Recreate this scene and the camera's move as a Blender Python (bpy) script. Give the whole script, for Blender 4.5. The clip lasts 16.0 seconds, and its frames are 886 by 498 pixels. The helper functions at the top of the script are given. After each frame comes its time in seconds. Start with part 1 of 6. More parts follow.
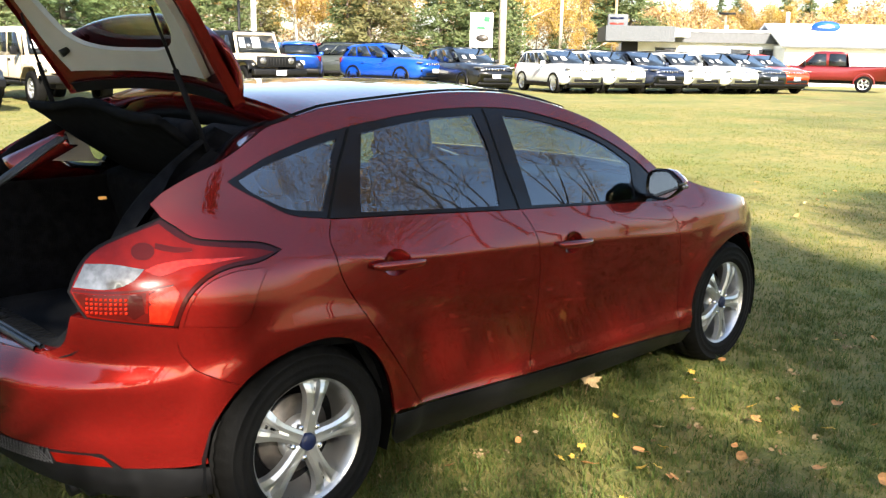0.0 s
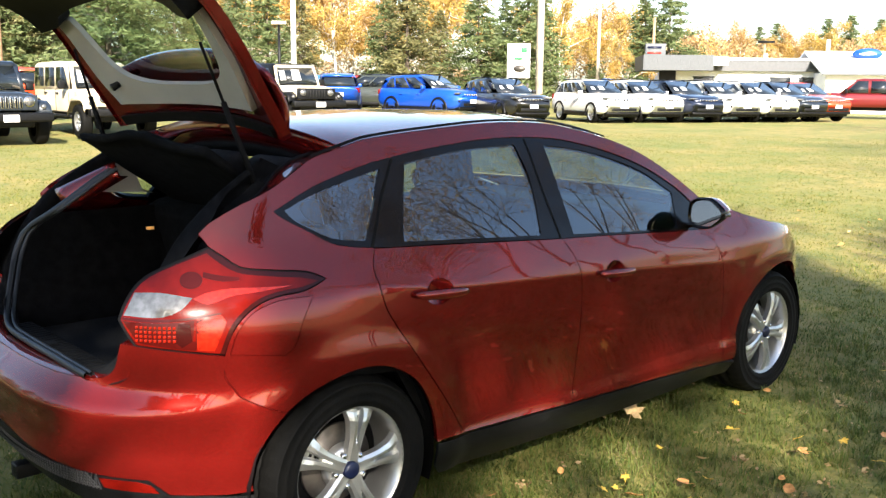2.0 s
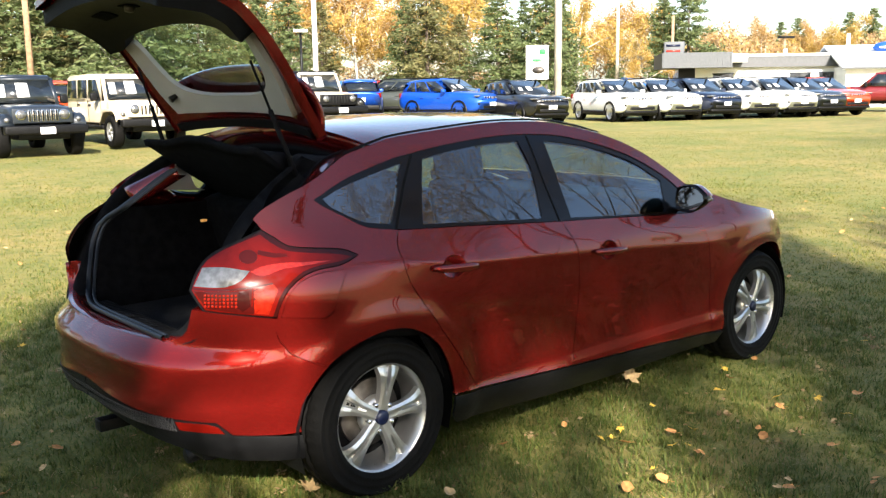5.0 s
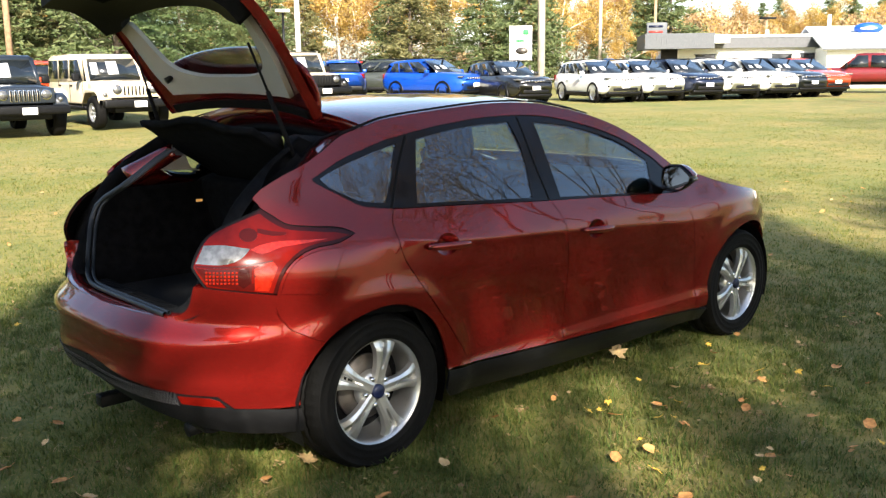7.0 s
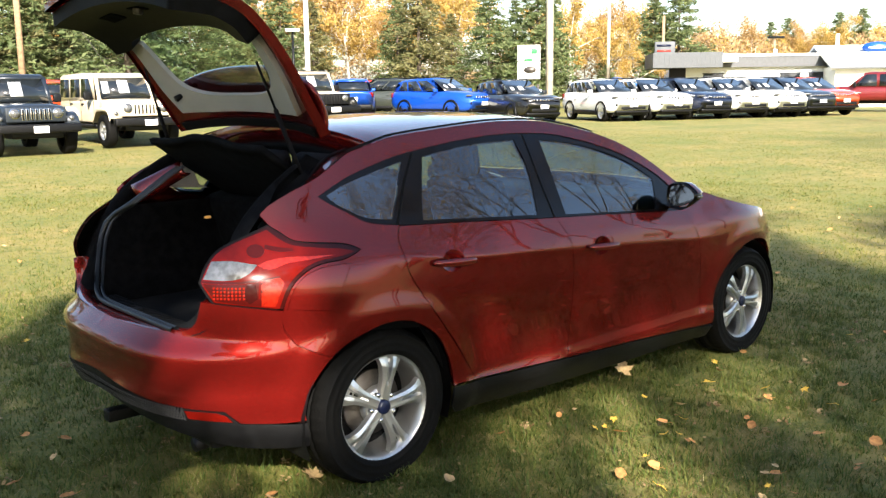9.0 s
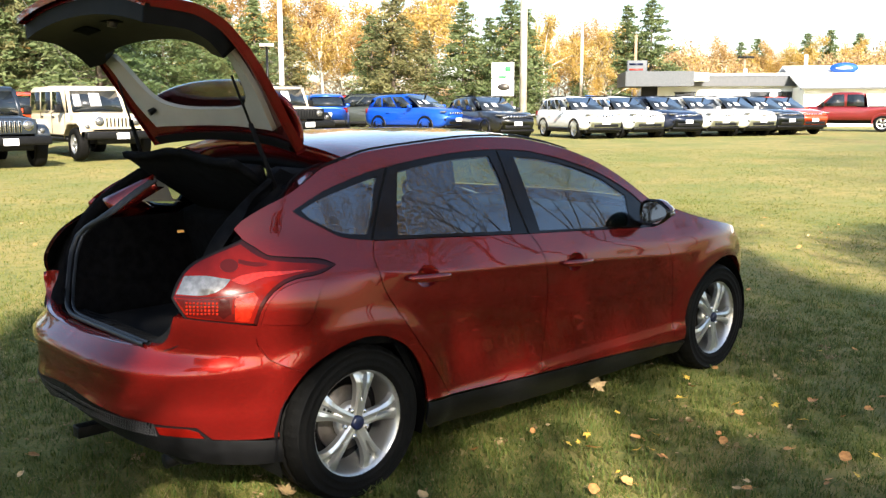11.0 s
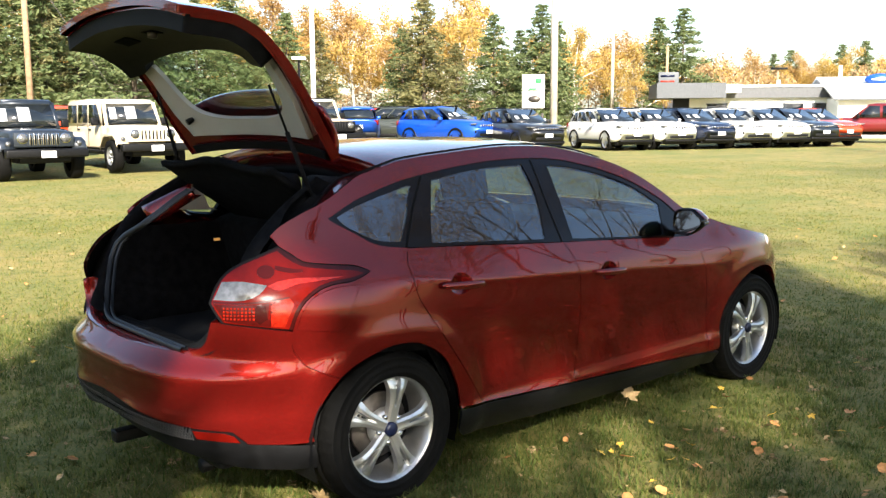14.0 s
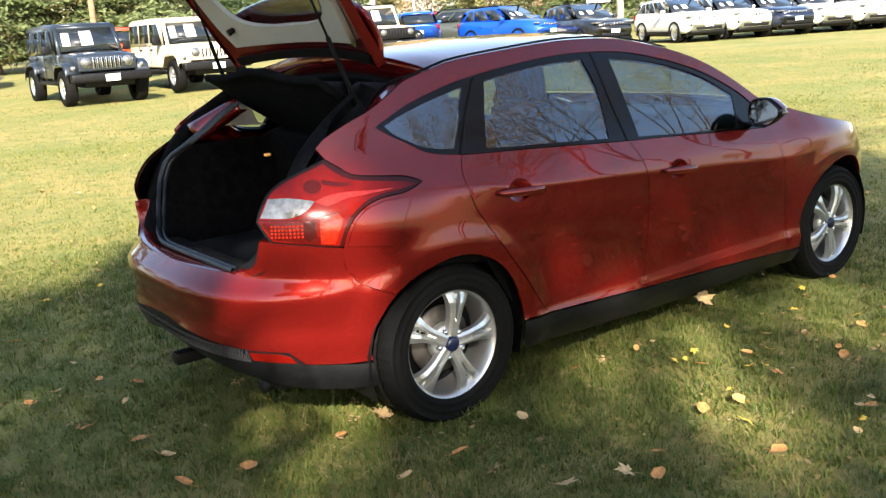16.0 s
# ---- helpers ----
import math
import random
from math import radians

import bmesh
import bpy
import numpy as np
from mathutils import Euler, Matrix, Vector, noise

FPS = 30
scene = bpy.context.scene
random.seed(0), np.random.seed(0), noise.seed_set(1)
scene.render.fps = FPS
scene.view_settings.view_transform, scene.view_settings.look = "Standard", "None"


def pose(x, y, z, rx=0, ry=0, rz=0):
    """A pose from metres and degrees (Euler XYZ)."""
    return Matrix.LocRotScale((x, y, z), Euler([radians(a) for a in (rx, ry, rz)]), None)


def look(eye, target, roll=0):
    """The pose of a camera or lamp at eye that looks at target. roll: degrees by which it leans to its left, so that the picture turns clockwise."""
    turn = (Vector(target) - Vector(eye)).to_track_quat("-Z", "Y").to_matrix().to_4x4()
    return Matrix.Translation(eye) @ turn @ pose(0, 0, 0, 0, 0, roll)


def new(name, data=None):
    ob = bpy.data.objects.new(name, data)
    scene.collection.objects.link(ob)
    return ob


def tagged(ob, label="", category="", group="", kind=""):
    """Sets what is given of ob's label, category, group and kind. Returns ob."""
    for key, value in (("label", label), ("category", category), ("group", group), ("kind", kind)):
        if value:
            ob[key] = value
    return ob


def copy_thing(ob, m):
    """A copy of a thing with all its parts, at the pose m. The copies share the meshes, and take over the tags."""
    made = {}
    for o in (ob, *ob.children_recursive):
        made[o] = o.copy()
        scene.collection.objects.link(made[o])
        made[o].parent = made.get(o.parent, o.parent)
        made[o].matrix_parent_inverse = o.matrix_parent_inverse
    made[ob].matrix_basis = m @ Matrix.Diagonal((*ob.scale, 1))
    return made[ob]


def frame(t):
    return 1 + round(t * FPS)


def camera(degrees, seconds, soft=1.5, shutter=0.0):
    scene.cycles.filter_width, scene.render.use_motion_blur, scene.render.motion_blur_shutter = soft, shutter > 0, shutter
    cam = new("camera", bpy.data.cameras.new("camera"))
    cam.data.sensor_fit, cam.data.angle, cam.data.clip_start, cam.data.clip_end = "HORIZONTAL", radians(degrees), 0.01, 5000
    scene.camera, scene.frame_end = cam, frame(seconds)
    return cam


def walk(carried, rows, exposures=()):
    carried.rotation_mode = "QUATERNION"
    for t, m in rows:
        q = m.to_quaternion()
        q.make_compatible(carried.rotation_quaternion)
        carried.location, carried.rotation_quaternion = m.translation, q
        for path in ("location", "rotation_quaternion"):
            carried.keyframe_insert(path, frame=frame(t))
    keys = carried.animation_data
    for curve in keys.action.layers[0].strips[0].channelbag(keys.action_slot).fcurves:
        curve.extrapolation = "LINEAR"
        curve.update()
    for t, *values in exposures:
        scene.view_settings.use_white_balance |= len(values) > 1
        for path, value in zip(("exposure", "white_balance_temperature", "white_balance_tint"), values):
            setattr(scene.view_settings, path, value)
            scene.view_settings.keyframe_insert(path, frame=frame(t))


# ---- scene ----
cam = camera(51.3, 16.0, soft=1.35)
PATH = [
    (0, (-1.674, -3.138, 1.55), (-0.293, -1.751, 1.137), 1.1),
    (0.5, (-1.674, -3.139, 1.549), (-0.281, -1.756, 1.168), 0.9),
    (1, (-1.681, -3.141, 1.549), (-0.299, -1.743, 1.18), 0.8),
    (1.5, (-1.685, -3.139, 1.55), (-0.318, -1.725, 1.189), 0.9),
    (2, (-1.698, -3.138, 1.551), (-0.368, -1.686, 1.2), 0.6),
    (2.5, (-1.768, -3.147, 1.555), (-0.503, -1.631, 1.233), 0.7),
    (3, (-1.824, -3.216, 1.554), (-0.559, -1.695, 1.262), 1.3),
    (3.5, (-1.809, -3.409, 1.554), (-0.596, -1.847, 1.257), 0.2),
    (4, (-1.845, -3.51, 1.558), (-0.63, -1.951, 1.254), -0.3),
    (4.2, (-1.889, -3.524, 1.56), (-0.637, -1.993, 1.264), -0.1),
    (6.3, (-2.148, -3.634, 1.566), (-0.839, -2.175, 1.167), -0.8),
    (6.5, (-2.147, -3.633, 1.569), (-0.835, -2.175, 1.175), -1.0),
    (7, (-2.141, -3.621, 1.569), (-0.827, -2.164, 1.184), -0.7),
    (7.5, (-2.147, -3.624, 1.568), (-0.835, -2.164, 1.184), -0.3),
    (8, (-2.15, -3.64, 1.573), (-0.845, -2.17, 1.205), -0.9),
    (8.5, (-2.154, -3.654, 1.57), (-0.852, -2.177, 1.22), -1.1),
    (9, (-2.151, -3.65, 1.567), (-0.845, -2.175, 1.221), -0.7),
    (9.2, (-2.16, -3.653, 1.57), (-0.841, -2.187, 1.239), -0.4),
    (11.5, (-2.157, -3.645, 1.562), (-0.803, -2.206, 1.249), -0.2),
    (12, (-2.157, -3.634, 1.558), (-0.806, -2.195, 1.232), -0.0),
    (12.5, (-2.181, -3.647, 1.561), (-0.84, -2.203, 1.224), 0.3),
    (13, (-2.196, -3.665, 1.556), (-0.9, -2.178, 1.226), 1.0),
    (13.5, (-2.176, -3.656, 1.555), (-0.862, -2.191, 1.201), -0.1),
    (14, (-2.184, -3.655, 1.55), (-0.876, -2.168, 1.264), -0.3),
    (14.5, (-2.172, -3.644, 1.551), (-0.863, -2.175, 1.194), -0.7),
    (15, (-2.167, -3.622, 1.544), (-0.854, -2.167, 1.146), -0.8),
    (15.5, (-2.128, -3.591, 1.539), (-0.862, -2.114, 1.076), -1.5),
    (16, (-2.024, -3.545, 1.523), (-0.863, -1.988, 1.043), -3.6),
]
walk(cam, [(t, look(eye, target, roll)) for t, eye, target, roll in PATH],
     [(0, 2.08), (1, 2.06), (3, 2.00), (4, 1.91), (6.5, 1.80), (9, 1.85), (14, 1.81), (15, 1.83), (16, 2.14)])

# ---- light ----
SUN_FROM = Vector((-0.54, -0.84, 0.0)).normalized()
SUN_UP = 31.0
world = bpy.data.worlds.new("world")
scene.world = world
world.use_nodes = True
sky = world.node_tree.nodes.new("ShaderNodeTexSky")
sky.sky_type = "NISHITA"
sky.sun_disc = False
sky.sun_elevation = radians(SUN_UP)
sky.sun_rotation = math.atan2(SUN_FROM.x, SUN_FROM.y)
sky.air_density, sky.dust_density, sky.ozone_density = 1.0, 1.5, 1.0
background = world.node_tree.nodes["Background"]
background.inputs["Strength"].default_value = 0.098
world.node_tree.links.new(sky.outputs[0], background.inputs["Color"])
sun_data = bpy.data.lights.new("sun", "SUN")
sun_data.energy, sun_data.angle, sun_data.color = 5.0, radians(1.0), (1.0, 0.92, 0.80)
sun = new("sun", sun_data)
sun.matrix_world = look((0, 0, 30), Vector((0, 0, 30)) - SUN_FROM * math.cos(radians(SUN_UP)) - Vector((0, 0, math.sin(radians(SUN_UP)))))

# ---- materials ----


def material(name, color, rough=0.6, metal=0.0, vary=0.12, scale=8.0, bump=0.0, bump_scale=60.0, coat=0.0, second=None, **more):
    """A surface with two scales of variation in colour, and fine relief."""
    m = bpy.data.materials.new(name)
    m.use_nodes = True
    nt = m.node_tree
    b = nt.nodes["Principled BSDF"]
    b.inputs["Roughness"].default_value = rough
    b.inputs["Metallic"].default_value = metal
    b.inputs["Coat Weight"].default_value = coat
    b.inputs["Coat Roughness"].default_value = 0.025
    for key, value in more.items():
        b.inputs[key.replace("_", " ")].default_value = value
    pos = nt.nodes.new("ShaderNodeNewGeometry")
    coarse = nt.nodes.new("ShaderNodeTexNoise")
    coarse.inputs["Scale"].default_value = scale
    coarse.inputs["Detail"].default_value = 6
    nt.links.new(pos.outputs["Position"], coarse.inputs["Vector"])
    ramp = nt.nodes.new("ShaderNodeMix")
    ramp.data_type = "RGBA"
    lo = [c * (1 - vary) for c in color] if second is None else second
    hi = [min(1, c * (1 + vary)) for c in color] if second is None else color
    ramp.inputs["A"].default_value = (*lo, 1)
    ramp.inputs["B"].default_value = (*hi, 1)
    mapr = nt.nodes.new("ShaderNodeMapRange")
    mapr.inputs["From Min"].default_value, mapr.inputs["From Max"].default_value = 0.35, 0.65
    nt.links.new(coarse.outputs["Fac"], mapr.inputs["Value"])
    nt.links.new(mapr.outputs["Result"], ramp.inputs["Factor"])
    nt.links.new(ramp.outputs["Result"], b.inputs["Base Color"])
    if bump:
        fine = nt.nodes.new("ShaderNodeTexNoise")
        fine.inputs["Scale"].default_value = bump_scale
        fine.inputs["Detail"].default_value = 4
        nt.links.new(pos.outputs["Position"], fine.inputs["Vector"])
        bm_ = nt.nodes.new("ShaderNodeBump")
        bm_.inputs["Strength"].default_value = bump
        bm_.inputs["Distance"].default_value = 0.01
        nt.links.new(fine.outputs["Fac"], bm_.inputs["Height"])
        nt.links.new(bm_.outputs["Normal"], b.inputs["Normal"])
    return m


def glass_material(name, tint, clear=0.6, rough=0.0, ior=1.6):
    """A thin tinted pane: part mirror by angle, part see-through."""
    m = bpy.data.materials.new(name)
    m.use_nodes = True
    nt = m.node_tree
    nt.nodes.remove(nt.nodes["Principled BSDF"])
    gloss = nt.nodes.new("ShaderNodeBsdfGlossy")
    gloss.inputs["Roughness"].default_value = rough
    gloss.inputs["Color"].default_value = (0.9, 0.95, 1.0, 1)
    see = nt.nodes.new("ShaderNodeBsdfTransparent")
    see.inputs["Color"].default_value = (*[c * clear for c in tint], 1)
    face = nt.nodes.new("ShaderNodeLayerWeight")
    face.inputs["Blend"].default_value = 0.5
    power = nt.nodes.new("ShaderNodeMath")
    power.operation = "POWER"
    power.inputs[1].default_value = 4.0
    nt.links.new(face.outputs["Facing"], power.inputs[0])
    fres = nt.nodes.new("ShaderNodeMapRange")
    fres.inputs["To Min"].default_value, fres.inputs["To Max"].default_value = ((ior - 1) / (ior + 1)) ** 2, 1.0
    nt.links.new(power.outputs[0], fres.inputs["Value"])
    mix = nt.nodes.new("ShaderNodeMixShader")
    nt.links.new(fres.outputs[0], mix.inputs[0])
    nt.links.new(see.outputs[0], mix.inputs[1])
    nt.links.new(gloss.outputs[0], mix.inputs[2])
    nt.links.new(mix.outputs[0], nt.nodes["Material Output"].inputs["Surface"])
    return m


def leaf_material(name, color, second, rough=0.6, spread=0.5):
    """Leaves, needles and grass: each clump its own shade, with light passing through."""
    m = bpy.data.materials.new(name)
    m.use_nodes = True
    nt = m.node_tree
    b = nt.nodes["Principled BSDF"]
    b.inputs["Roughness"].default_value = rough
    b.inputs["Specular IOR Level"].default_value = 0.25
    geo = nt.nodes.new("ShaderNodeNewGeometry")
    mix = nt.nodes.new("ShaderNodeMix")
    mix.data_type = "RGBA"
    mix.inputs["A"].default_value = (*color, 1)
    mix.inputs["B"].default_value = (*second, 1)
    nt.links.new(geo.outputs["Random Per Island"], mix.inputs["Factor"])
    nt.links.new(mix.outputs["Result"], b.inputs["Base Color"])
    trans = nt.nodes.new("ShaderNodeBsdfTranslucent")
    nt.links.new(mix.outputs["Result"], trans.inputs["Color"])
    add = nt.nodes.new("ShaderNodeMixShader")
    add.inputs[0].default_value = spread
    nt.links.new(b.outputs[0], add.inputs[1])
    nt.links.new(trans.outputs[0], add.inputs[2])
    nt.links.new(add.outputs[0], nt.nodes["Material Output"].inputs["Surface"])
    return m


RED = material("red_metallic_paint", (0.166, 0.0078, 0.0061), rough=0.27, metal=0.58, vary=0.05, scale=3, coat=1.0, Specular_Tint=(0.45, 0.08, 0.06, 1))
BLACK_PLASTIC = material("black_plastic", (0.0055, 0.0055, 0.006), rough=0.42, Specular_IOR_Level=0.2, vary=0.25, scale=20, bump=0.15, bump_scale=300)
GLOSS_BLACK = material("gloss_black", (0.005, 0.004, 0.004), rough=0.08, vary=0.1, Specular_IOR_Level=0.25)
SEAL = material("rubber_seal", (0.004, 0.004, 0.0045), rough=0.75, Specular_IOR_Level=0.12, vary=0.2, scale=20)
DARK_TRIM = material("dark_tailgate_plastic", (0.004, 0.004, 0.0045), rough=0.6, Specular_IOR_Level=0.1, vary=0.25, scale=20, bump=0.1, bump_scale=300)
RUBBER = material("tyre_rubber", (0.0050, 0.0049, 0.0047), rough=0.7, Specular_IOR_Level=0.08, vary=0.15, scale=30, bump=0.2, bump_scale=120)
GRILLE = material("grille_plastic", (0.028, 0.028, 0.030), rough=0.35, vary=0.15)
ALLOY = material("alloy", (0.58, 0.58, 0.57), rough=0.30, metal=0.85, vary=0.06, scale=12)
STEEL = material("brake_steel", (0.13, 0.115, 0.10), rough=0.5, metal=0.7, vary=0.3, scale=20)
SEAL_SHEEN = material("seal_rubber_sheen", (0.007, 0.008, 0.010), rough=0.45, vary=0.2, scale=20)
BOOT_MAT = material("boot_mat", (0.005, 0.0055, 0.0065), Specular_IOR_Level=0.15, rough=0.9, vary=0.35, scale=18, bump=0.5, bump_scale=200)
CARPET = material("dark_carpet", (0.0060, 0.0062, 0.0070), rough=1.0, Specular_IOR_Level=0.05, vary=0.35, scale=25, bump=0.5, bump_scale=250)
TRIM_GREY = material("light_grey_trim", (0.40, 0.385, 0.345), rough=0.7, vary=0.04, scale=9, bump=0.1, bump_scale=400)
SEAT_CLOTH = material("seat_cloth", (0.018, 0.018, 0.02), rough=0.95, Specular_IOR_Level=0.1, vary=0.2, scale=30, bump=0.3, bump_scale=300)
TAIL_RED = material("tail_lamp_red", (0.108, 0.0032, 0.0017), rough=0.25, vary=0.18, scale=14, coat=0.3, Specular_IOR_Level=0.1)
TAIL_DEEP = material("tail_lamp_deep_red", (0.026, 0.0026, 0.0022), rough=0.25, vary=0.1, scale=40, coat=0.25, Specular_IOR_Level=0.15)
TAIL_ORANGE = material("tail_lamp_orange_facets", (0.23, 0.0090, 0.0028), rough=0.2, vary=0.3, scale=60, coat=0.4)
TAIL_DARK = material("tail_lamp_dark_red", (0.045, 0.0024, 0.0018), rough=0.3, vary=0.1, scale=20, coat=0.25, Specular_IOR_Level=0.1)
TAIL_CLEAR = material("reversing_lamp_clear", (0.17, 0.168, 0.163), rough=0.18, metal=0.5, vary=0.35, scale=30, coat=1.0)
MIRROR = material("mirror_glass", (0.36, 0.38, 0.38), rough=0.03, metal=1.0, vary=0.03)
CHROME = material("chrome", (0.75, 0.75, 0.76), rough=0.12, metal=1.0, vary=0.03)
BLUE_BADGE = material("blue_badge", (0.003, 0.0065, 0.03), rough=0.4, vary=0.1)
GLASS = glass_material("car_glass", (0.62, 0.74, 0.72), 0.66, ior=2.35)
CLEAR_GLASS = glass_material("hatch_glass", (0.75, 0.86, 0.80), 0.85)
FAR_GLASS = material("far_car_glass", (0.012, 0.015, 0.018), rough=0.06, vary=0.2, coat=0.5)
PAPER = material("white_paper", (0.80, 0.80, 0.78), rough=0.8, vary=0.03)


def lawn_material():
    """Mown autumn grass: green with worn straw patches, mottled at three scales."""
    m = material("lawn", (0.110, 0.130, 0.022), rough=0.95, scale=0.55, bump=0.9, bump_scale=70, second=(0.225, 0.175, 0.050))
    nt = m.node_tree
    b = nt.nodes["Principled BSDF"]
    old = b.inputs["Base Color"].links[0].from_socket
    pos = nt.nodes.new("ShaderNodeNewGeometry")
    for scale, tint, most in ((0.22, (0.27, 0.190, 0.060), 0.75), (1.9, (0.085, 0.115, 0.018), 0.7), (7.0, (0.072, 0.092, 0.014), 0.8), (38.0, (0.25, 0.21, 0.052), 0.6)):
        spots_ = nt.nodes.new("ShaderNodeTexNoise")
        spots_.inputs["Scale"].default_value = scale
        spots_.inputs["Detail"].default_value = 5
        nt.links.new(pos.outputs["Position"], spots_.inputs["Vector"])
        ramp = nt.nodes.new("ShaderNodeMapRange")
        ramp.inputs["From Min"].default_value, ramp.inputs["From Max"].default_value = 0.48, 0.68
        ramp.inputs["To Max"].default_value = most
        nt.links.new(spots_.outputs["Fac"], ramp.inputs["Value"])
        mix = nt.nodes.new("ShaderNodeMix")
        mix.data_type = "RGBA"
        mix.inputs["B"].default_value = (*tint, 1)
        nt.links.new(ramp.outputs["Result"], mix.inputs["Factor"])
        nt.links.new(old, mix.inputs["A"])
        old = mix.outputs["Result"]
    nt.links.new(old, b.inputs["Base Color"])
    return m


GRASS = lawn_material()
# tree shade is put into the near blades' colour, sunlight into the far ones'
SHADED_BLADES = leaf_material("grass_blades", (0.050, 0.098, 0.013), (0.190, 0.185, 0.048), spread=0.35)
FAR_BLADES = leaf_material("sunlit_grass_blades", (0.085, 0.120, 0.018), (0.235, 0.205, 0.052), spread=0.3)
STRAW = leaf_material("dry_straw", (0.30, 0.22, 0.10), (0.42, 0.33, 0.17), spread=0.2)
NEEDLES = leaf_material("pine_needles", (0.090, 0.130, 0.050), (0.195, 0.225, 0.095), spread=0.4)
NEEDLES_PALE = leaf_material("pine_needles_pale", (0.115, 0.125, 0.050), (0.24, 0.215, 0.092), spread=0.4)
YELLOW_LEAF = leaf_material("yellow_leaves", (0.42, 0.265, 0.065), (0.56, 0.40, 0.125), spread=0.4)
ORANGE_LEAF = leaf_material("orange_leaves", (0.36, 0.215, 0.075), (0.48, 0.31, 0.12), spread=0.4)
# leaves of the unseen trees let little light through, for deeper shade
SHADE_YELLOW = leaf_material("shade_tree_yellow_leaves", (0.30, 0.20, 0.06), (0.42, 0.30, 0.10), spread=0.10)
SHADE_ORANGE = leaf_material("shade_tree_orange_leaves", (0.26, 0.15, 0.05), (0.38, 0.24, 0.09), spread=0.10)
BROWN_LEAF = leaf_material("brown_leaves", (0.26, 0.16, 0.08), (0.45, 0.32, 0.16), spread=0.3)
BARK = material("bark", (0.11, 0.085, 0.065), rough=0.95, vary=0.4, scale=12, bump=0.6, bump_scale=40)
BIRCH = material("birch_bark", (0.55, 0.50, 0.42), rough=0.8, vary=0.35, scale=5)
WOOD_POLE = material("pole_wood", (0.30, 0.19, 0.11), rough=0.9, vary=0.25, scale=6, bump=0.4)
PALE_POLE = material("pole_pale", (0.52, 0.45, 0.36), rough=0.8, vary=0.12, scale=3)
ASPHALT = material("asphalt", (0.05, 0.05, 0.052), rough=0.9, vary=0.2, scale=3, bump=0.4, bump_scale=120)
TARP = material("blue_tarp", (0.03, 0.13, 0.40), rough=0.5, vary=0.3, scale=1.5)
import functools
from mathutils.geometry import delaunay_2d_cdt

# ---- helpers for building ----


def mesh_object(name, bm, mat, parent=None, label="", flat=False):
    me = bpy.data.meshes.new(name)
    bm.to_mesh(me)
    bm.free()
    mats = mat if isinstance(mat, (list, tuple)) else [mat]
    for m in mats:
        me.materials.append(m)
    if not flat:
        for p in me.polygons:
            p.use_smooth = True
    ob = new(name, me)
    ob.parent = parent
    if label:
        ob["label"] = label
    return ob


def part(name, bm, mat, parent, label="", flat=False):
    return mesh_object(name, bm, mat, parent, label, flat)


def group_root(name, m=None):
    ob = new(name)
    ob.empty_display_size = 0.2
    if m is not None:
        ob.matrix_world = m
    return ob


def add_box(bm, lo, hi, bevel=0.0, m=None):
    ret = bmesh.ops.create_cube(bm, size=1.0)
    vs = ret["verts"]
    for v in vs:
        v.co = Vector([lo[i] + (v.co[i] + 0.5) * (hi[i] - lo[i]) for i in range(3)])
    if bevel:
        es = list({e for v in vs for e in v.link_edges})
        r = bmesh.ops.bevel(bm, geom=es, offset=bevel, segments=2, affect="EDGES", profile=0.6)
        vs = list({v for f in r["faces"] for v in f.verts} | {v for v in vs if v.is_valid})
    if m is not None:
        bmesh.ops.transform(bm, matrix=m, verts=vs)
    return vs


def box(lo, hi, bevel=0.0, m=None):
    bm = bmesh.new()
    add_box(bm, lo, hi, bevel, m)
    return bm


def add_tube(bm, a, b, r0, r1=None, seg=10, caps=True):
    a, b = Vector(a), Vector(b)
    r1 = r0 if r1 is None else r1
    q = (b - a).to_track_quat("Z", "Y").to_matrix()
    rings = []
    for c, r in ((a, r0), (b, r1)):
        rings.append([bm.verts.new(c + q @ Vector((r * math.cos(2 * math.pi * i / seg), r * math.sin(2 * math.pi * i / seg), 0))) for i in range(seg)])
    for i in range(seg):
        bm.faces.new((rings[0][i], rings[0][(i + 1) % seg], rings[1][(i + 1) % seg], rings[1][i]))
    if caps:
        bm.faces.new(rings[0][::-1])
        bm.faces.new(rings[1])


def tube(a, b, r0, r1=None, seg=10):
    bm = bmesh.new()
    add_tube(bm, a, b, r0, r1, seg)
    return bm


def lathe(profile, seg=48, axis="y"):
    """A body of revolution round the y axis: profile of (radius, y)."""
    bm = bmesh.new()
    rings = []
    for k in range(seg):
        a = 2 * math.pi * k / seg
        rings.append([bm.verts.new((r * math.cos(a), y, r * math.sin(a))) for r, y in profile])
    for k in range(seg):
        p, q = rings[k], rings[(k + 1) % seg]
        for i in range(len(profile) - 1):
            bm.faces.new((p[i], p[i + 1], q[i + 1], q[i]))
    bmesh.ops.remove_doubles(bm, verts=bm.verts, dist=1e-5)
    bmesh.ops.recalc_face_normals(bm, faces=bm.faces)
    return bm


def sheet(rows, thick=0.0):
    """A quad sheet through rows of points."""
    bm = bmesh.new()
    vs = [[bm.verts.new(p) for p in row] for row in rows]
    for a, b in zip(vs, vs[1:]):
        for i in range(len(a) - 1):
            bm.faces.new((a[i], a[i + 1], b[i + 1], b[i]))
    if thick:
        bmesh.ops.recalc_face_normals(bm, faces=bm.faces)
        bmesh.ops.solidify(bm, geom=list(bm.faces), thickness=thick)
    return bm


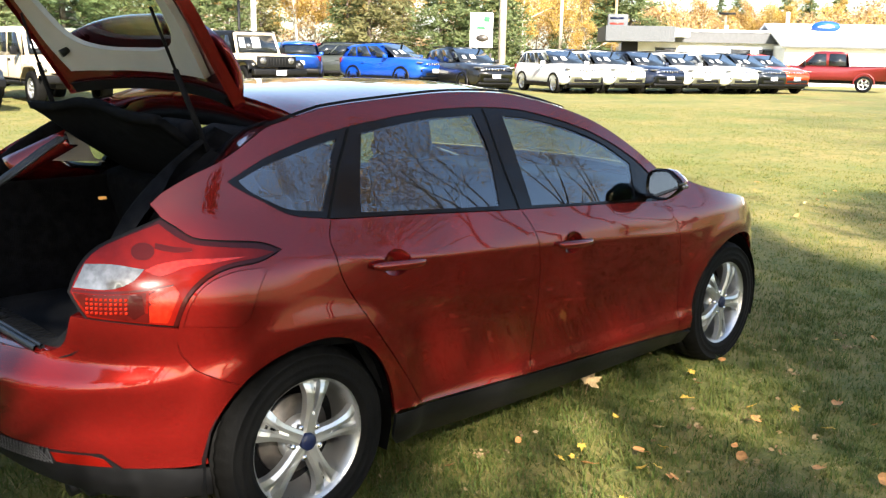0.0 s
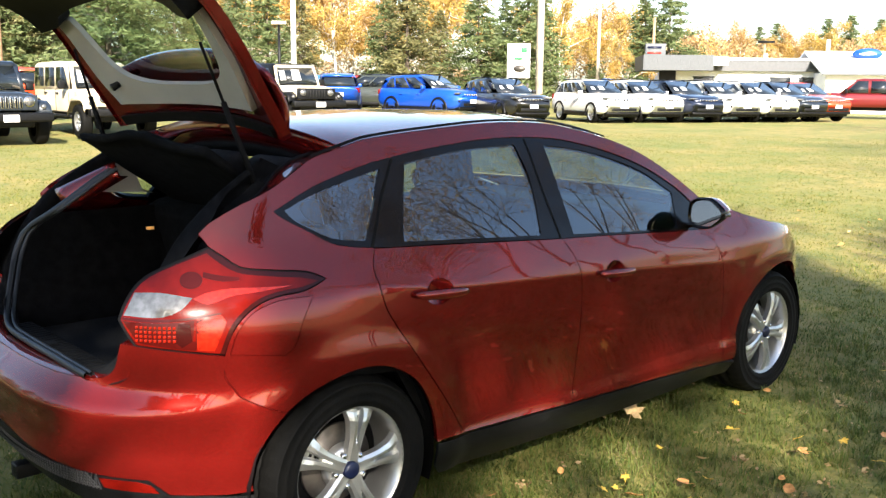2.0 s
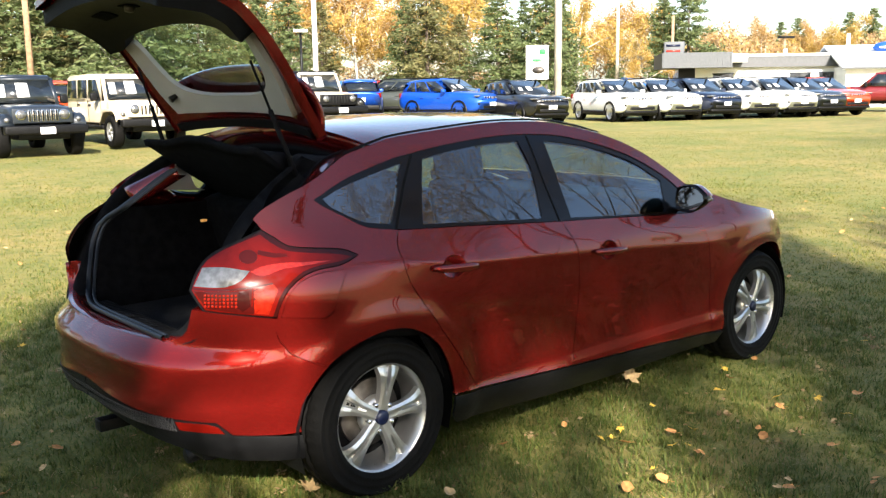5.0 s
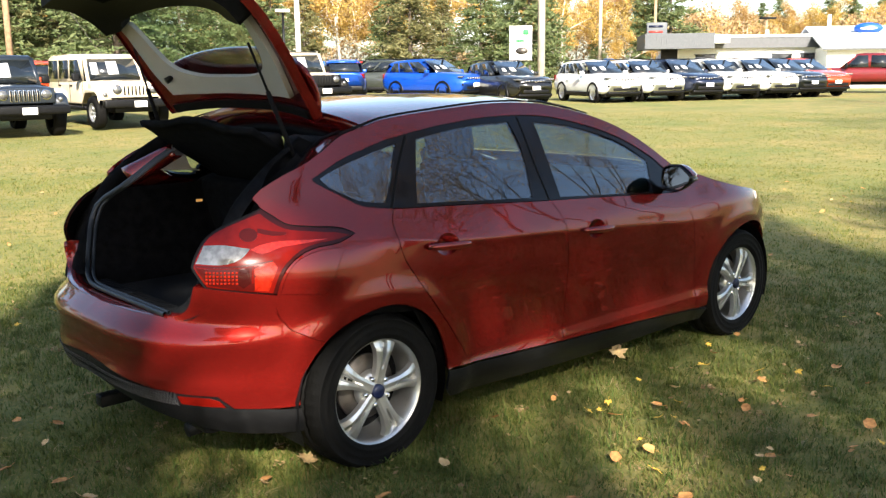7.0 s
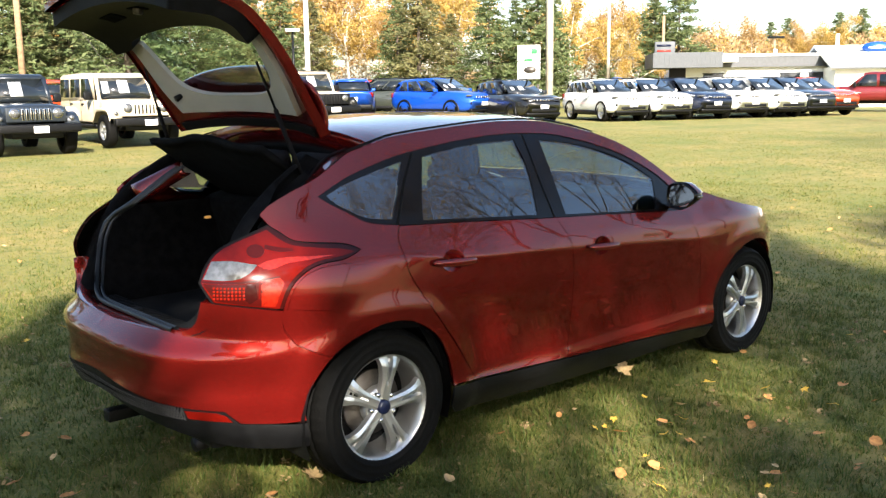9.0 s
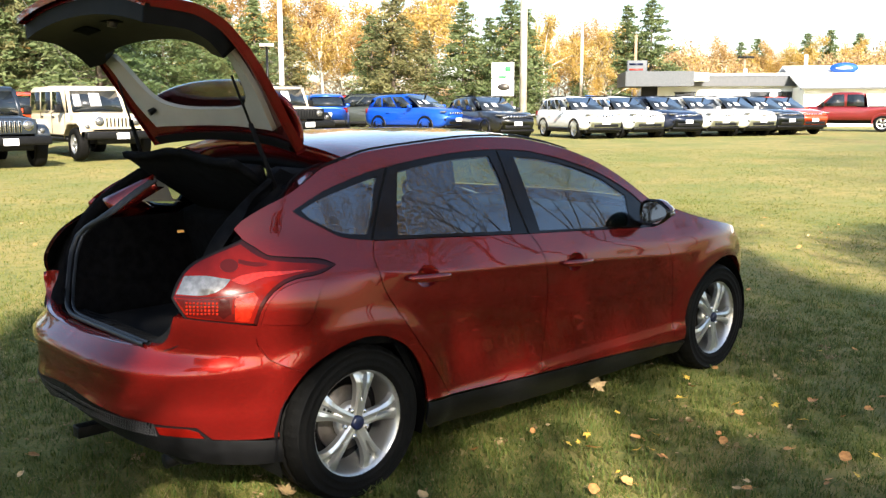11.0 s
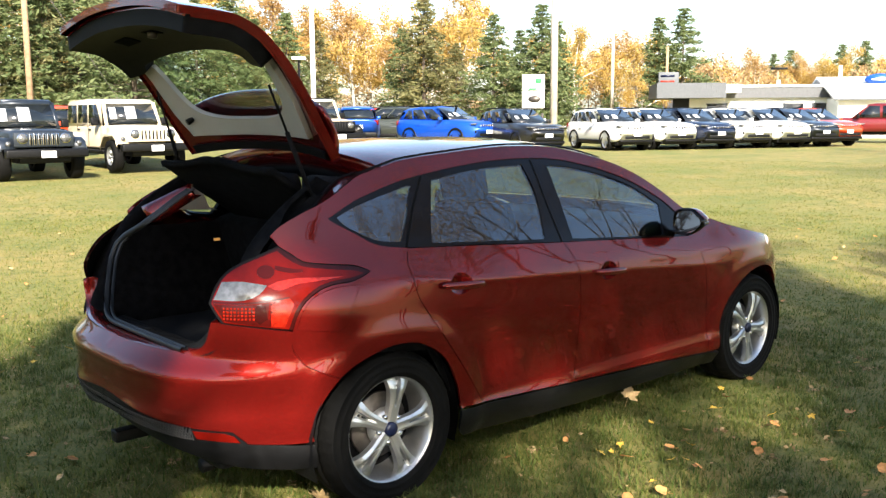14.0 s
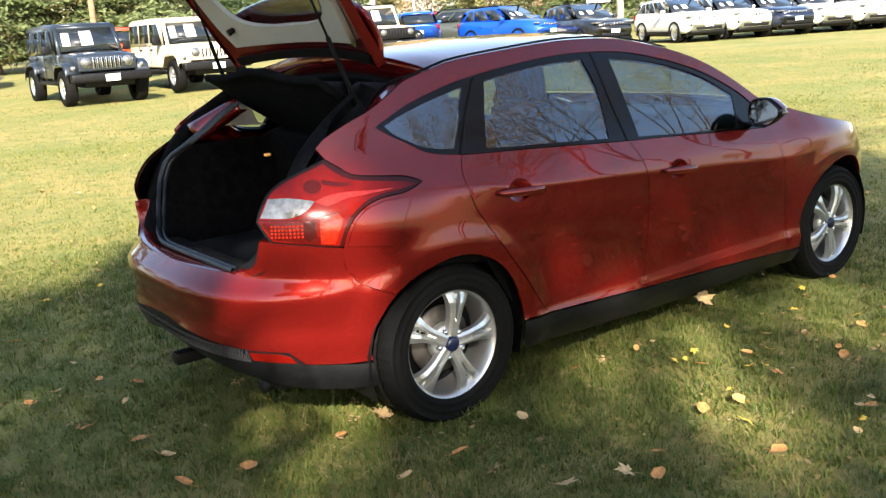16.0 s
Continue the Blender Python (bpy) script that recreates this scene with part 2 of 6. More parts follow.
def quad_panel(pts, lift=0.006):
    """A flat pane or panel with a little thickness through four corners."""
    bm = bmesh.new()
    vs = [bm.verts.new(p) for p in pts]
    f = bm.faces.new(vs)
    bm.normal_update()
    n = f.normal.copy()
    ext = bmesh.ops.extrude_face_region(bm, geom=[f])
    for v in [g for g in ext["geom"] if isinstance(g, bmesh.types.BMVert)]:
        v.co += n * lift
    bmesh.ops.recalc_face_normals(bm, faces=bm.faces)
    return bm


# ---- the shell of the hatchback ----


def hermite(keys, v):
    """Smooth monotone curve through (v, value) keys."""
    if v <= keys[0][0]:
        return keys[0][1]
    if v >= keys[-1][0]:
        return keys[-1][1]
    n = len(keys)
    for i in range(n - 1):
        if v <= keys[i + 1][0]:
            break
    def slope(j):
        return (keys[j + 1][1] - keys[j][1]) / (keys[j + 1][0] - keys[j][0])
    def tang(j):
        if j == 0:
            return slope(0)
        if j == n - 1:
            return slope(n - 2)
        a, b = slope(j - 1), slope(j)
        return 0.0 if a * b <= 0 else 2 * a * b / (a + b)
    x0, y0 = keys[i]
    x1, y1 = keys[i + 1]
    h = x1 - x0
    s = (v - x0) / h
    return ((1 + 2 * s) * (1 - s) ** 2 * y0 + s * (1 - s) ** 2 * h * tang(i)
            + s * s * (3 - 2 * s) * y1 + s * s * (s - 1) * h * tang(i + 1))


def smooth(a, b, v):
    s = min(1.0, max(0.0, (v - a) / (b - a)))
    return s * s * (3 - 2 * s)


SIDE = [(0.12, 0.80), (0.20, 0.855), (0.27, 0.889), (0.315, 0.894), (0.36, 0.882), (0.45, 0.884), (0.60, 0.899), (0.74, 0.908),
        (0.86, 0.9075), (0.885, 0.902), (0.92, 0.891), (0.98, 0.868), (1.10, 0.812), (1.20, 0.762), (1.30, 0.708), (1.38, 0.655), (1.46, 0.58)]
REAR = [(0.16, -0.66), (0.24, -0.73), (0.36, -0.798), (0.415, -0.818), (0.44, -0.821), (0.475, -0.811), (0.54, -0.814), (0.595, -0.829), (0.613, -0.824), (0.635, -0.80), (0.672, -0.758), (0.70, -0.755), (0.76, -0.752),
        (0.90, -0.725), (1.00, -0.685), (1.10, -0.62), (1.20, -0.53), (1.30, -0.42), (1.42, -0.22)]
FRONT = [(0.16, 3.36), (0.30, 3.48), (0.50, 3.53), (0.66, 3.50), (0.80, 3.38), (0.90, 3.20), (1.0, 3.0)]
REAR_C, FRONT_C, WRAP = 0.20, 2.30, 1.55
TAPER = [(-0.6, 0.885), (-0.2, 0.925), (0.3, 0.965), (0.9, 1.0), (1.5, 1.0), (2.2, 0.965)]
LIFT = [(-0.6, 0.06), (0.0, 0.045), (0.9, 0.0), (2.0, -0.045), (3.0, -0.06)]


CREASE = [(-0.3, 0.955), (0.065, 0.925), (0.48, 0.869), (0.98, 0.836), (1.4, 0.806), (1.8, 0.777), (2.16, 0.750), (2.6, 0.735)]


def crease(x, off=0.0):
    """Height of the shoulder line that runs from the front wing to the tail lamp."""
    return hermite(CREASE, x) + off


def half_width(x, z):
    zz = z - hermite(LIFT, x) * smooth(0.7, 0.95, z)
    w = hermite(SIDE, zz)
    up = smooth(0.75, 1.05, zz)
    w *= 1 + up * (hermite(TAPER, x) - 1)
    for wx, bulge in ((0.0, 0.017), (2.648, 0.012)):
        r = math.hypot(x - wx, z - 0.31)
        w += bulge * math.exp(-((r - 0.375) / 0.085) ** 4) * (1 - smooth(0.7, 0.85, z))
    d = z - crease(x)
    ridge = 0.0085 * smooth(-0.2, 0.1, x) * (1 - smooth(2.05, 2.5, x))
    return w + ridge * math.exp(-d / 0.030 if d > 0 else d / 0.055)


def skin(u, z, out=0.0):
    """A place on the right half of the body shell: u runs along the side and round both ends, z is the height."""
    if u < REAR_C or u > FRONT_C:
        rear = u < REAR_C
        c = REAR_C if rear else FRONT_C
        a = min(1.0, abs(u - c) / WRAP) * math.pi / 2
        n = 3.0 + smooth(0.65, 0.9, z) if rear else 2.6
        s, k = math.sin(a), math.cos(a)
        d = (s ** n + k ** n) ** (1 / n)
        e = hermite(REAR, z) if rear else hermite(FRONT, z)
        x = c + (e - c) * s / d
        y = half_width(min(max(x, -0.5), 3.0), z) * k / d
    else:
        x, y = u, half_width(u, z)
    return x, -y - out, z


def left_trim(x, z):
    return 1 - (0.060 + 0.035 * smooth(0.6, 0.85, z)) * smooth(0.1, -0.65, x)


def spline(points, step=0.02, closed=True):
    """Rounded outline through points, with sharp turns kept as corners."""
    pts = [Vector(p) for p in points]
    n = len(pts)
    out = []
    for i in range(n if closed else n - 1):
        p0, p1, p2, p3 = (pts[(i + k - 1) % n] if closed else pts[min(max(i + k - 1, 0), n - 1)] for k in range(4))
        def turn(a, b, c):
            u, v = b - a, c - b
            return u.length > 1e-6 and v.length > 1e-6 and u.angle(v) > radians(42)
        m1 = (p2 - p1) if turn(p0, p1, p2) else (p2 - p0) / ((p2 - p1).length + (p1 - p0).length) * (p2 - p1).length
        m2 = (p2 - p1) if turn(p1, p2, p3) else (p3 - p1) / ((p3 - p2).length + (p2 - p1).length) * (p2 - p1).length
        steps = max(1, int((p2 - p1).length / step))
        for k in range(steps):
            s = k / steps
            out.append((2 * s**3 - 3 * s**2 + 1) * p1 + (s**3 - 2 * s**2 + s) * m1 + (3 * s**2 - 2 * s**3) * p2 + (s**3 - s**2) * m2)
    if not closed:
        out.append(pts[-1])
    return out


def inside(p, poly):
    c = False
    j = len(poly) - 1
    for i in range(len(poly)):
        a, b = poly[i], poly[j]
        if (a.y > p.y) != (b.y > p.y) and p.x < (b.x - a.x) * (p.y - a.y) / (b.y - a.y) + a.x:
            c = not c
        j = i
    return c


def shell_panel(points, place=skin, out=0.0, gap=0.002, grid=0.03, rim=0.014, holes=(), mirror=False, smooth_outline=True, lines=()):
    """A piece of the body skin inside an outline of (u, z), with a rim turned inwards; mirror gives the left-hand twin."""
    holes = [spline(h, 0.02) for h in holes]
    poly = spline(points) if smooth_outline else [Vector(p) for p in points]
    area = sum(a.x * b.y - b.x * a.y for a, b in zip(poly, poly[1:] + poly[:1]))
    if area < 0:
        poly.reverse()
    if gap:
        moved = []
        n = len(poly)
        for i in range(n):
            d = (poly[(i + 1) % n] - poly[i - 1]).normalized()
            moved.append(poly[i] + Vector((-d.y, d.x)) * gap)
        poly = moved
    verts = list(poly)
    edges = [(i, (i + 1) % len(poly)) for i in range(len(poly))]
    x0, x1 = min(p.x for p in poly), max(p.x for p in poly)
    y0, y1 = min(p.y for p in poly), max(p.y for p in poly)
    for i in range(int((x1 - x0) / grid) + 1):
        for j in range(int((y1 - y0) / grid) + 1):
            p = Vector((x0 + (i + 0.5) * grid, y0 + (j + 0.5) * grid))
            if any(abs(p.y - f(p.x)) < 0.3 * grid for f in lines):
                continue
            if inside(p, poly) and min((p - q).length_squared for h in (poly, *holes) for q in h) > (0.45 * grid) ** 2:
                verts.append(p)
    for f in lines:
        last = None
        for i in range(1, int((x1 - x0) / 0.025)):
            p = Vector((x0 + 0.025 * i, f(x0 + 0.025 * i)))
            if inside(p, poly) and not any(inside(p, h) for h in holes) and min((p - q).length_squared for h in (poly, *holes) for q in h) > 0.012 ** 2:
                if last is not None:
                    edges.append((last, len(verts)))
                last = len(verts)
                verts.append(p)
            else:
                last = None
    for h in holes:
        k = len(verts)
        verts += h
        edges += [(k + i, k + (i + 1) % len(h)) for i in range(len(h))]
    vs, es, fs, *_ = delaunay_2d_cdt(verts, edges, [], 1, 1e-5)
    side = -1 if mirror else 1
    def at(p, depth):
        x, y, z = place(p.x, p.y, out)
        return x, y, z
    def normal(p):
        e = 0.004
        a, b = Vector(at(p + Vector((e, 0)), 0)), Vector(at(p - Vector((e, 0)), 0))
        c, d = Vector(at(p + Vector((0, e)), 0)), Vector(at(p - Vector((0, e)), 0))
        return (a - b).cross(c - d).normalized()
    bm = bmesh.new()
    normals = [normal(p) for p in vs]
    co = [Vector(at(p, 0)) for p in vs]
    if mirror:
        for v in co:
            v.y = -v.y * left_trim(v.x, v.z)
        for v in normals:
            v.y = -v.y
    bv = [bm.verts.new(c) for c in co]
    for f in fs:
        mid = sum((vs[i] for i in f), Vector((0, 0))) / 3
        if any(inside(mid, h) for h in holes):
            continue
        try:
            bm.faces.new([bv[i] for i in (f[::-1] if mirror else f)])
        except ValueError:
            pass
    bm.normal_update()
    if rim:
        border = [e for e in bm.edges if e.is_boundary]
        for e in border:
            e.smooth = False
        ret = bmesh.ops.extrude_edge_only(bm, edges=border)
        index = {v: i for i, v in enumerate(bv)}
        for f in [g for g in ret["geom"] if isinstance(g, bmesh.types.BMFace)]:
            f.smooth = False
        fresh = [g for g in ret["geom"] if isinstance(g, bmesh.types.BMVert)]
        for v in fresh:
            near = min((e.other_vert(v) for e in v.link_edges if e.other_vert(v) in index), key=lambda o: (o.co - v.co).length)
            v.co = v.co - normals[index[near]] * rim
    return bm


def both(name, points, mat, parent, label="", **kw):
    """The right and the left twin of a body part."""
    return [part(name, shell_panel(points, mirror=m, **kw), mat, parent, label) for m in (False, True)]


# outlines on the shell, as (u, height)
DLO_TOP = [(-0.279, 1.164), (-0.15, 1.222), (0.03, 1.264), (0.237, 1.296), (0.40, 1.319), (0.57, 1.337), (0.75, 1.350), (0.94, 1.352),
           (1.16, 1.340), (1.31, 1.315), (1.50, 1.269), (1.69, 1.204), (1.884, 1.105), (1.985, 1.028)]
DLO_LOW = [(1.90, 0.918), (1.53, 0.943), (1.10, 0.968), (0.73, 0.993), (0.42, 1.013), (0.118, 1.030), (-0.05, 1.055), (-0.15, 1.102), (-0.23, 1.138)]
SEAM_C = [(0.108, 1.030), (0.078, 0.968), (0.098, 0.858), (0.158, 0.762), (0.257, 0.627), (0.356, 0.501), (0.475, 0.331)]
SEAM_B = [(1.001, 0.976), (1.051, 0.893), (1.080, 0.772), (1.090, 0.637), (1.090, 0.471), (1.072, 0.304)]
SEAM_A = [(2.015, 0.912), (2.082, 0.802), (2.122, 0.692), (2.162, 0.531), (2.191, 0.250)]
TAIL_TOP = [(-0.457, 1.074), (-0.41, 1.046), (-0.368, 1.018), (-0.279, 1.003), (-0.17, 0.988), (-0.110, 0.963)]
TAIL_LOW = [(-0.110, 0.963), (-0.189, 0.938), (-0.279, 0.931), (-0.338, 0.911), (-0.388, 0.863), (-0.418, 0.782)]
TAIL_IN = [(-0.418, 0.782), (-0.537, 0.800), (-0.646, 0.813), (-0.695, 0.883), (-0.685, 0.918), (-0.656, 0.968), (-0.616, 1.003), (-0.537, 1.038)]
BUMPER_SEAM = [(-0.418, 0.776), (-0.418, 0.702), (-0.378, 0.652), (-0.298, 0.612), (-0.229, 0.577)]
ROOF_EDGE = [(-0.30, 1.265), (-0.15, 1.315), (0.03, 1.346), (0.24, 1.372), (0.40, 1.386), (0.75, 1.408), (0.94, 1.410), (1.16, 1.400), (1.31, 1.376),
             (1.50, 1.332), (1.69, 1.268), (1.884, 1.168), (2.06, 1.050)]


def arch(cx, low, top, a0, a1, n=14, cz=0.31):
    """A wheel opening: wider over the top of the wheel than at its foot."""
    out = []
    for i in range(n + 1):
        a = radians(a0 + (a1 - a0) * i / n)
        r = low + (top - low) * max(0.0, math.sin(a)) ** 1.5
        out.append((cx + r * math.cos(a), cz + r * math.sin(a)))
    return out

# ---- red hatchback ----
SHOULDER = [functools.partial(crease, off=o) for o in (-0.030, -0.010, 0.0, 0.012, 0.035)]
car = tagged(group_root("hatchback_car"), "dark red metallic five-door hatchback with its tailgate raised, parked on grass", "car")


def ellipse(cu, cz, ru, rz, n=20):
    return [(cu + ru * math.cos(2 * math.pi * i / n), cz + rz * math.sin(2 * math.pi * i / n)) for i in range(n)]


REAR_DOOR = [(0.108, 1.029), (0.42, 1.012), (0.73, 0.992), (1.001, 0.974)] + SEAM_B[1:] + [(0.78, 0.319)] + SEAM_C[::-1][:-1]
FRONT_DOOR = [(1.001, 0.974), (1.30, 0.957), (1.60, 0.938), (2.015, 0.912)] + SEAM_A[1:] + [(1.63, 0.282)] + SEAM_B[::-1][:-1]
QUARTER = (SEAM_C[:1] + [(-0.05, 1.055), (-0.15, 1.102), (-0.23, 1.138)] + DLO_TOP + [(2.06, 1.050)] + ROOF_EDGE[::-1][1:-1]
           + [(-0.20, 1.290), (-0.318, 1.224), (-0.408, 1.184), (-0.477, 1.139), (-0.497, 1.112), (-0.467, 1.084)] + TAIL_TOP + TAIL_LOW[1:]
           + BUMPER_SEAM[1:] + arch(0.0, 0.335, 0.362, 125, 4, 16)[1:] + [(0.36, 0.338)] + SEAM_C[::-1][:-1])
FLAP = [(-0.165, 0.922), (-0.199, 0.858), (-0.229, 0.775), (-0.255, 0.756), (-0.405, 0.780), (-0.385, 0.845), (-0.345, 0.895), (-0.275, 0.920)]
FENDER = (SEAM_A[::-1] + [(1.99, 1.02), (2.06, 1.040), (2.30, 0.975), (2.60, 0.902), (2.85, 0.842), (2.98, 0.80), (3.02, 0.66), (3.05, 0.45), (3.02, 0.24)]
          + arch(2.635, 0.342, 0.366, -10, 190, 20))
DISHES = [(0.335, 0.868, 0.062, 0.045), (1.285, 0.815, 0.062, 0.045)]


def handle(u0, z0, u1, z1, parent):
    """A bar handle bowed out over a dish."""
    rows = []
    for i in range(15):
        s = i / 14
        u, z = u0 + (u1 - u0) * s, z0 + (z1 - z0) * s
        lift = 0.012 + 0.022 * math.sin(math.pi * s) ** 0.5
        h = 0.0165 * (0.55 + 0.45 * math.sin(math.pi * min(1, max(0, s))) ** 0.4)
        row = []
        for k in range(9):
            a = 2 * math.pi * k / 8
            x, y, zz = skin(u, z + h * math.sin(a), 0)
            row.append((x, y - lift - 0.007 * math.cos(a), zz))
        rows.append(row)
    bm = sheet(rows)
    bmesh.ops.remove_doubles(bm, verts=bm.verts, dist=1e-5)
    bmesh.ops.holes_fill(bm, edges=bm.edges)
    bmesh.ops.recalc_face_normals(bm, faces=bm.faces)
    return bm


def even_pane(points):
    """The smooth sheet of a window through an outline on the shell, bowed evenly both ways."""
    near = np.array([skin(p.x, p.y) for p in spline(points)])
    def terms(x, z):
        return np.stack([np.ones_like(x), x, z, x * x, x * z, z * z], -1)
    k = np.linalg.lstsq(terms(near[:, 0], near[:, 2]), near[:, 1], rcond=None)[0]
    def place(u, z, out=0.0):
        x = skin(u, z)[0]
        return x, float(terms(np.array(x), np.array(z)) @ k) - out, z
    return place


def flip(bm):
    for v in bm.verts:
        v.co.y = -v.co.y
    bmesh.ops.reverse_faces(bm, faces=bm.faces)
    return bm


for left in (False, True):
    for name, outline, dish, ends in (("rear_door", REAR_DOOR, DISHES[0], (0.222, 0.872, 0.452, 0.858)), ("front_door", FRONT_DOOR, DISHES[1], (1.175, 0.820, 1.398, 0.808))):
        cu, cz, ru, rz = dish
        door = part(name, shell_panel(outline, holes=[ellipse(*dish)], mirror=left, lines=SHOULDER), RED, car)
        def sunk(u, z, out, c=dish):
            r = min(1.0, ((u - c[0]) / c[2]) ** 2 + ((z - c[1]) / c[3]) ** 2)
            return skin(u, z, -0.020 * (1 - r))
        part("handle_dish", shell_panel(ellipse(*dish), place=sunk, gap=-0.001, grid=0.012, rim=0, mirror=left), RED, door)
        bar = handle(*ends, door)
        part("door_handle", flip(bar) if left else bar, RED, door)
    quarter = part("quarter_panel", shell_panel(QUARTER, holes=[] if left else [FLAP], mirror=left, lines=SHOULDER), RED, car)
    if not left:
        part("fuel_flap", shell_panel(FLAP, gap=0.0018), RED, quarter)
    part("front_fender", shell_panel(FENDER, mirror=left, lines=SHOULDER), RED, car)
    part("sill_moulding", shell_panel([(0.33, 0.333), (0.475, 0.327), (1.07, 0.300), (1.63, 0.277), (2.195, 0.246), (2.31, 0.230), (2.30, 0.165), (1.2, 0.165), (0.36, 0.205), (0.325, 0.25)], out=0.004, mirror=left), BLACK_PLASTIC, car)
    part("side_lining", shell_panel([(-0.35, 0.75), (0.1, 0.98), (0.42, 1.0), (1.0, 0.96), (2.0, 0.9), (2.25, 0.6), (2.25, 0.26), (0.40, 0.3), (0.2, 0.6), (-0.3, 0.66)], out=-0.075, grid=0.08, mirror=left), CARPET, car)

    # windows
    Q_GLASS = [(-0.238, 1.164), (-0.15, 1.199), (0.02, 1.236), (0.235, 1.270), (0.085, 1.052), (-0.05, 1.070), (-0.14, 1.106), (-0.20, 1.135)]
    R_GLASS = [(0.345, 1.283), (0.555, 1.310), (0.723, 1.322), (0.912, 1.326), (0.930, 1.20), (0.895, 0.996), (0.574, 1.016), (0.247, 1.036), (0.285, 1.144)]
    F_GLASS = [(1.080, 1.318), (1.289, 1.292), (1.487, 1.247), (1.676, 1.182), (1.846, 1.085), (1.800, 0.937), (1.437, 0.957), (1.080, 0.981), (1.078, 1.154)]
    TRIM = DLO_TOP + [(2.015, 0.914)] + DLO_LOW
    trim = part("window_surround", shell_panel(TRIM, out=-0.005, gap=0.0, holes=[Q_GLASS, R_GLASS, F_GLASS], rim=0.02, mirror=left), GLOSS_BLACK, car)
    for g in (Q_GLASS, R_GLASS, F_GLASS):
        pane = part("side_window", shell_panel(g, place=even_pane(g), out=-0.010, gap=-0.006, rim=0, mirror=left), GLASS, trim)
        pane.visible_shadow = False
    for seam in ([(0.300, 1.300), (0.210, 1.18), (0.106, 1.028), (0.094, 1.030), (0.198, 1.18), (0.288, 1.300)], [(0.985, 1.345), (0.985, 1.15), (1.004, 0.972), (0.993, 0.972), (0.974, 1.15), (0.974, 1.345)]):
        part("window_seam", shell_panel(seam, out=-0.0035, gap=0, rim=0, mirror=left), RUBBER, trim)

    # tail lamp
    LAMP = TAIL_TOP + TAIL_LOW[1:] + TAIL_IN[1:]
    LENS = ([(-0.462, 1.060), (-0.425, 1.032), (-0.376, 1.004), (-0.283, 0.987), (-0.19, 0.974), (-0.142, 0.961), (-0.195, 0.951), (-0.285, 0.944), (-0.347, 0.923), (-0.400, 0.872), (-0.432, 0.788)]
            + [(-0.537, 0.806), (-0.643, 0.818), (-0.691, 0.885), (-0.681, 0.917), (-0.653, 0.965), (-0.613, 0.999), (-0.537, 1.032)])
    lamp = part("tail_lamp", shell_panel(LAMP, out=0.003, gap=0.003, mirror=left, grid=0.02), TAIL_DEEP, car, "red tail lamp with a clear reversing section")
    part("outer_lens", shell_panel(LENS, out=0.0052, gap=0.0, rim=0.004, mirror=left, grid=0.02), TAIL_RED, lamp, "bright red lens")
    part("lamp_gasket", shell_panel(LAMP, out=-0.004, gap=-0.002, rim=0, mirror=left), SEAL, lamp)
    part("reversing_lens", shell_panel([(-0.686, 0.897), (-0.656, 0.960), (-0.58, 0.962), (-0.497, 0.948), (-0.525, 0.918), (-0.576, 0.897)], out=0.007, gap=0.001, rim=0.004, grid=0.015, mirror=left), TAIL_CLEAR, lamp)
    part("lower_lens", shell_panel([(-0.688, 0.884), (-0.56, 0.884), (-0.47, 0.893), (-0.49, 0.80), (-0.537, 0.806), (-0.640, 0.822)], out=0.0065, gap=0.002, rim=0.004, grid=0.015, mirror=left), TAIL_DARK, lamp)
    part("bulb_housing", shell_panel(ellipse(-0.500, 0.992, 0.030, 0.022), out=0.0065, gap=0, rim=0.003, grid=0.012, mirror=left), TAIL_DARK, lamp)
    part("lamp_band", shell_panel([(-0.47, 0.998), (-0.42, 0.985), (-0.375, 0.985), (-0.375, 0.994), (-0.42, 1.0), (-0.468, 1.012)], out=0.0065, gap=0, rim=0.003, grid=0.012, mirror=left), TAIL_DARK, lamp)
    # glint on the lens, painted as a brighter orange panel
    part("lamp_glint", shell_panel([(-0.497, 0.945), (-0.465, 0.958), (-0.40, 0.966), (-0.32, 0.962), (-0.22, 0.958), (-0.32, 0.951), (-0.405, 0.945), (-0.46, 0.928)], out=0.0066, gap=0, rim=0.002, grid=0.015, mirror=left), TAIL_ORANGE, lamp)
    part("lamp_lower_panel", shell_panel([(-0.488, 0.893), (-0.43, 0.903), (-0.415, 0.88), (-0.445, 0.797), (-0.488, 0.803)], out=0.0066, gap=0, rim=0.002, grid=0.015, mirror=left), TAIL_ORANGE, lamp)
    # darker patch on the lower lens
    part("lamp_dark_patch", shell_panel([(-0.535, 0.880), (-0.505, 0.880), (-0.50, 0.83), (-0.525, 0.812), (-0.545, 0.83)], out=0.0078, gap=0, rim=0.002, grid=0.012, mirror=left), TAIL_DEEP, lamp)
    for iu in range(0 if left else 9):
        for iz in range(4):
            u, z = -0.645 + 0.0125 * iu, 0.832 + 0.0125 * iz
            if z < 0.822 - 0.28 * (u + 0.62):
                continue
            x, y, zz = skin(u, z, 0.0095)
            part("lamp_facet", box((x - 0.004, y - 0.002, zz - 0.004), (x + 0.004, y + 0.003, zz + 0.004), 0.0012), TAIL_ORANGE, lamp)
    part("lamp_rib", shell_panel([(-0.492, 0.940), (-0.486, 0.940), (-0.492, 0.83), (-0.498, 0.83)], out=0.008, gap=0, rim=0.003, mirror=left), TAIL_RED, lamp)
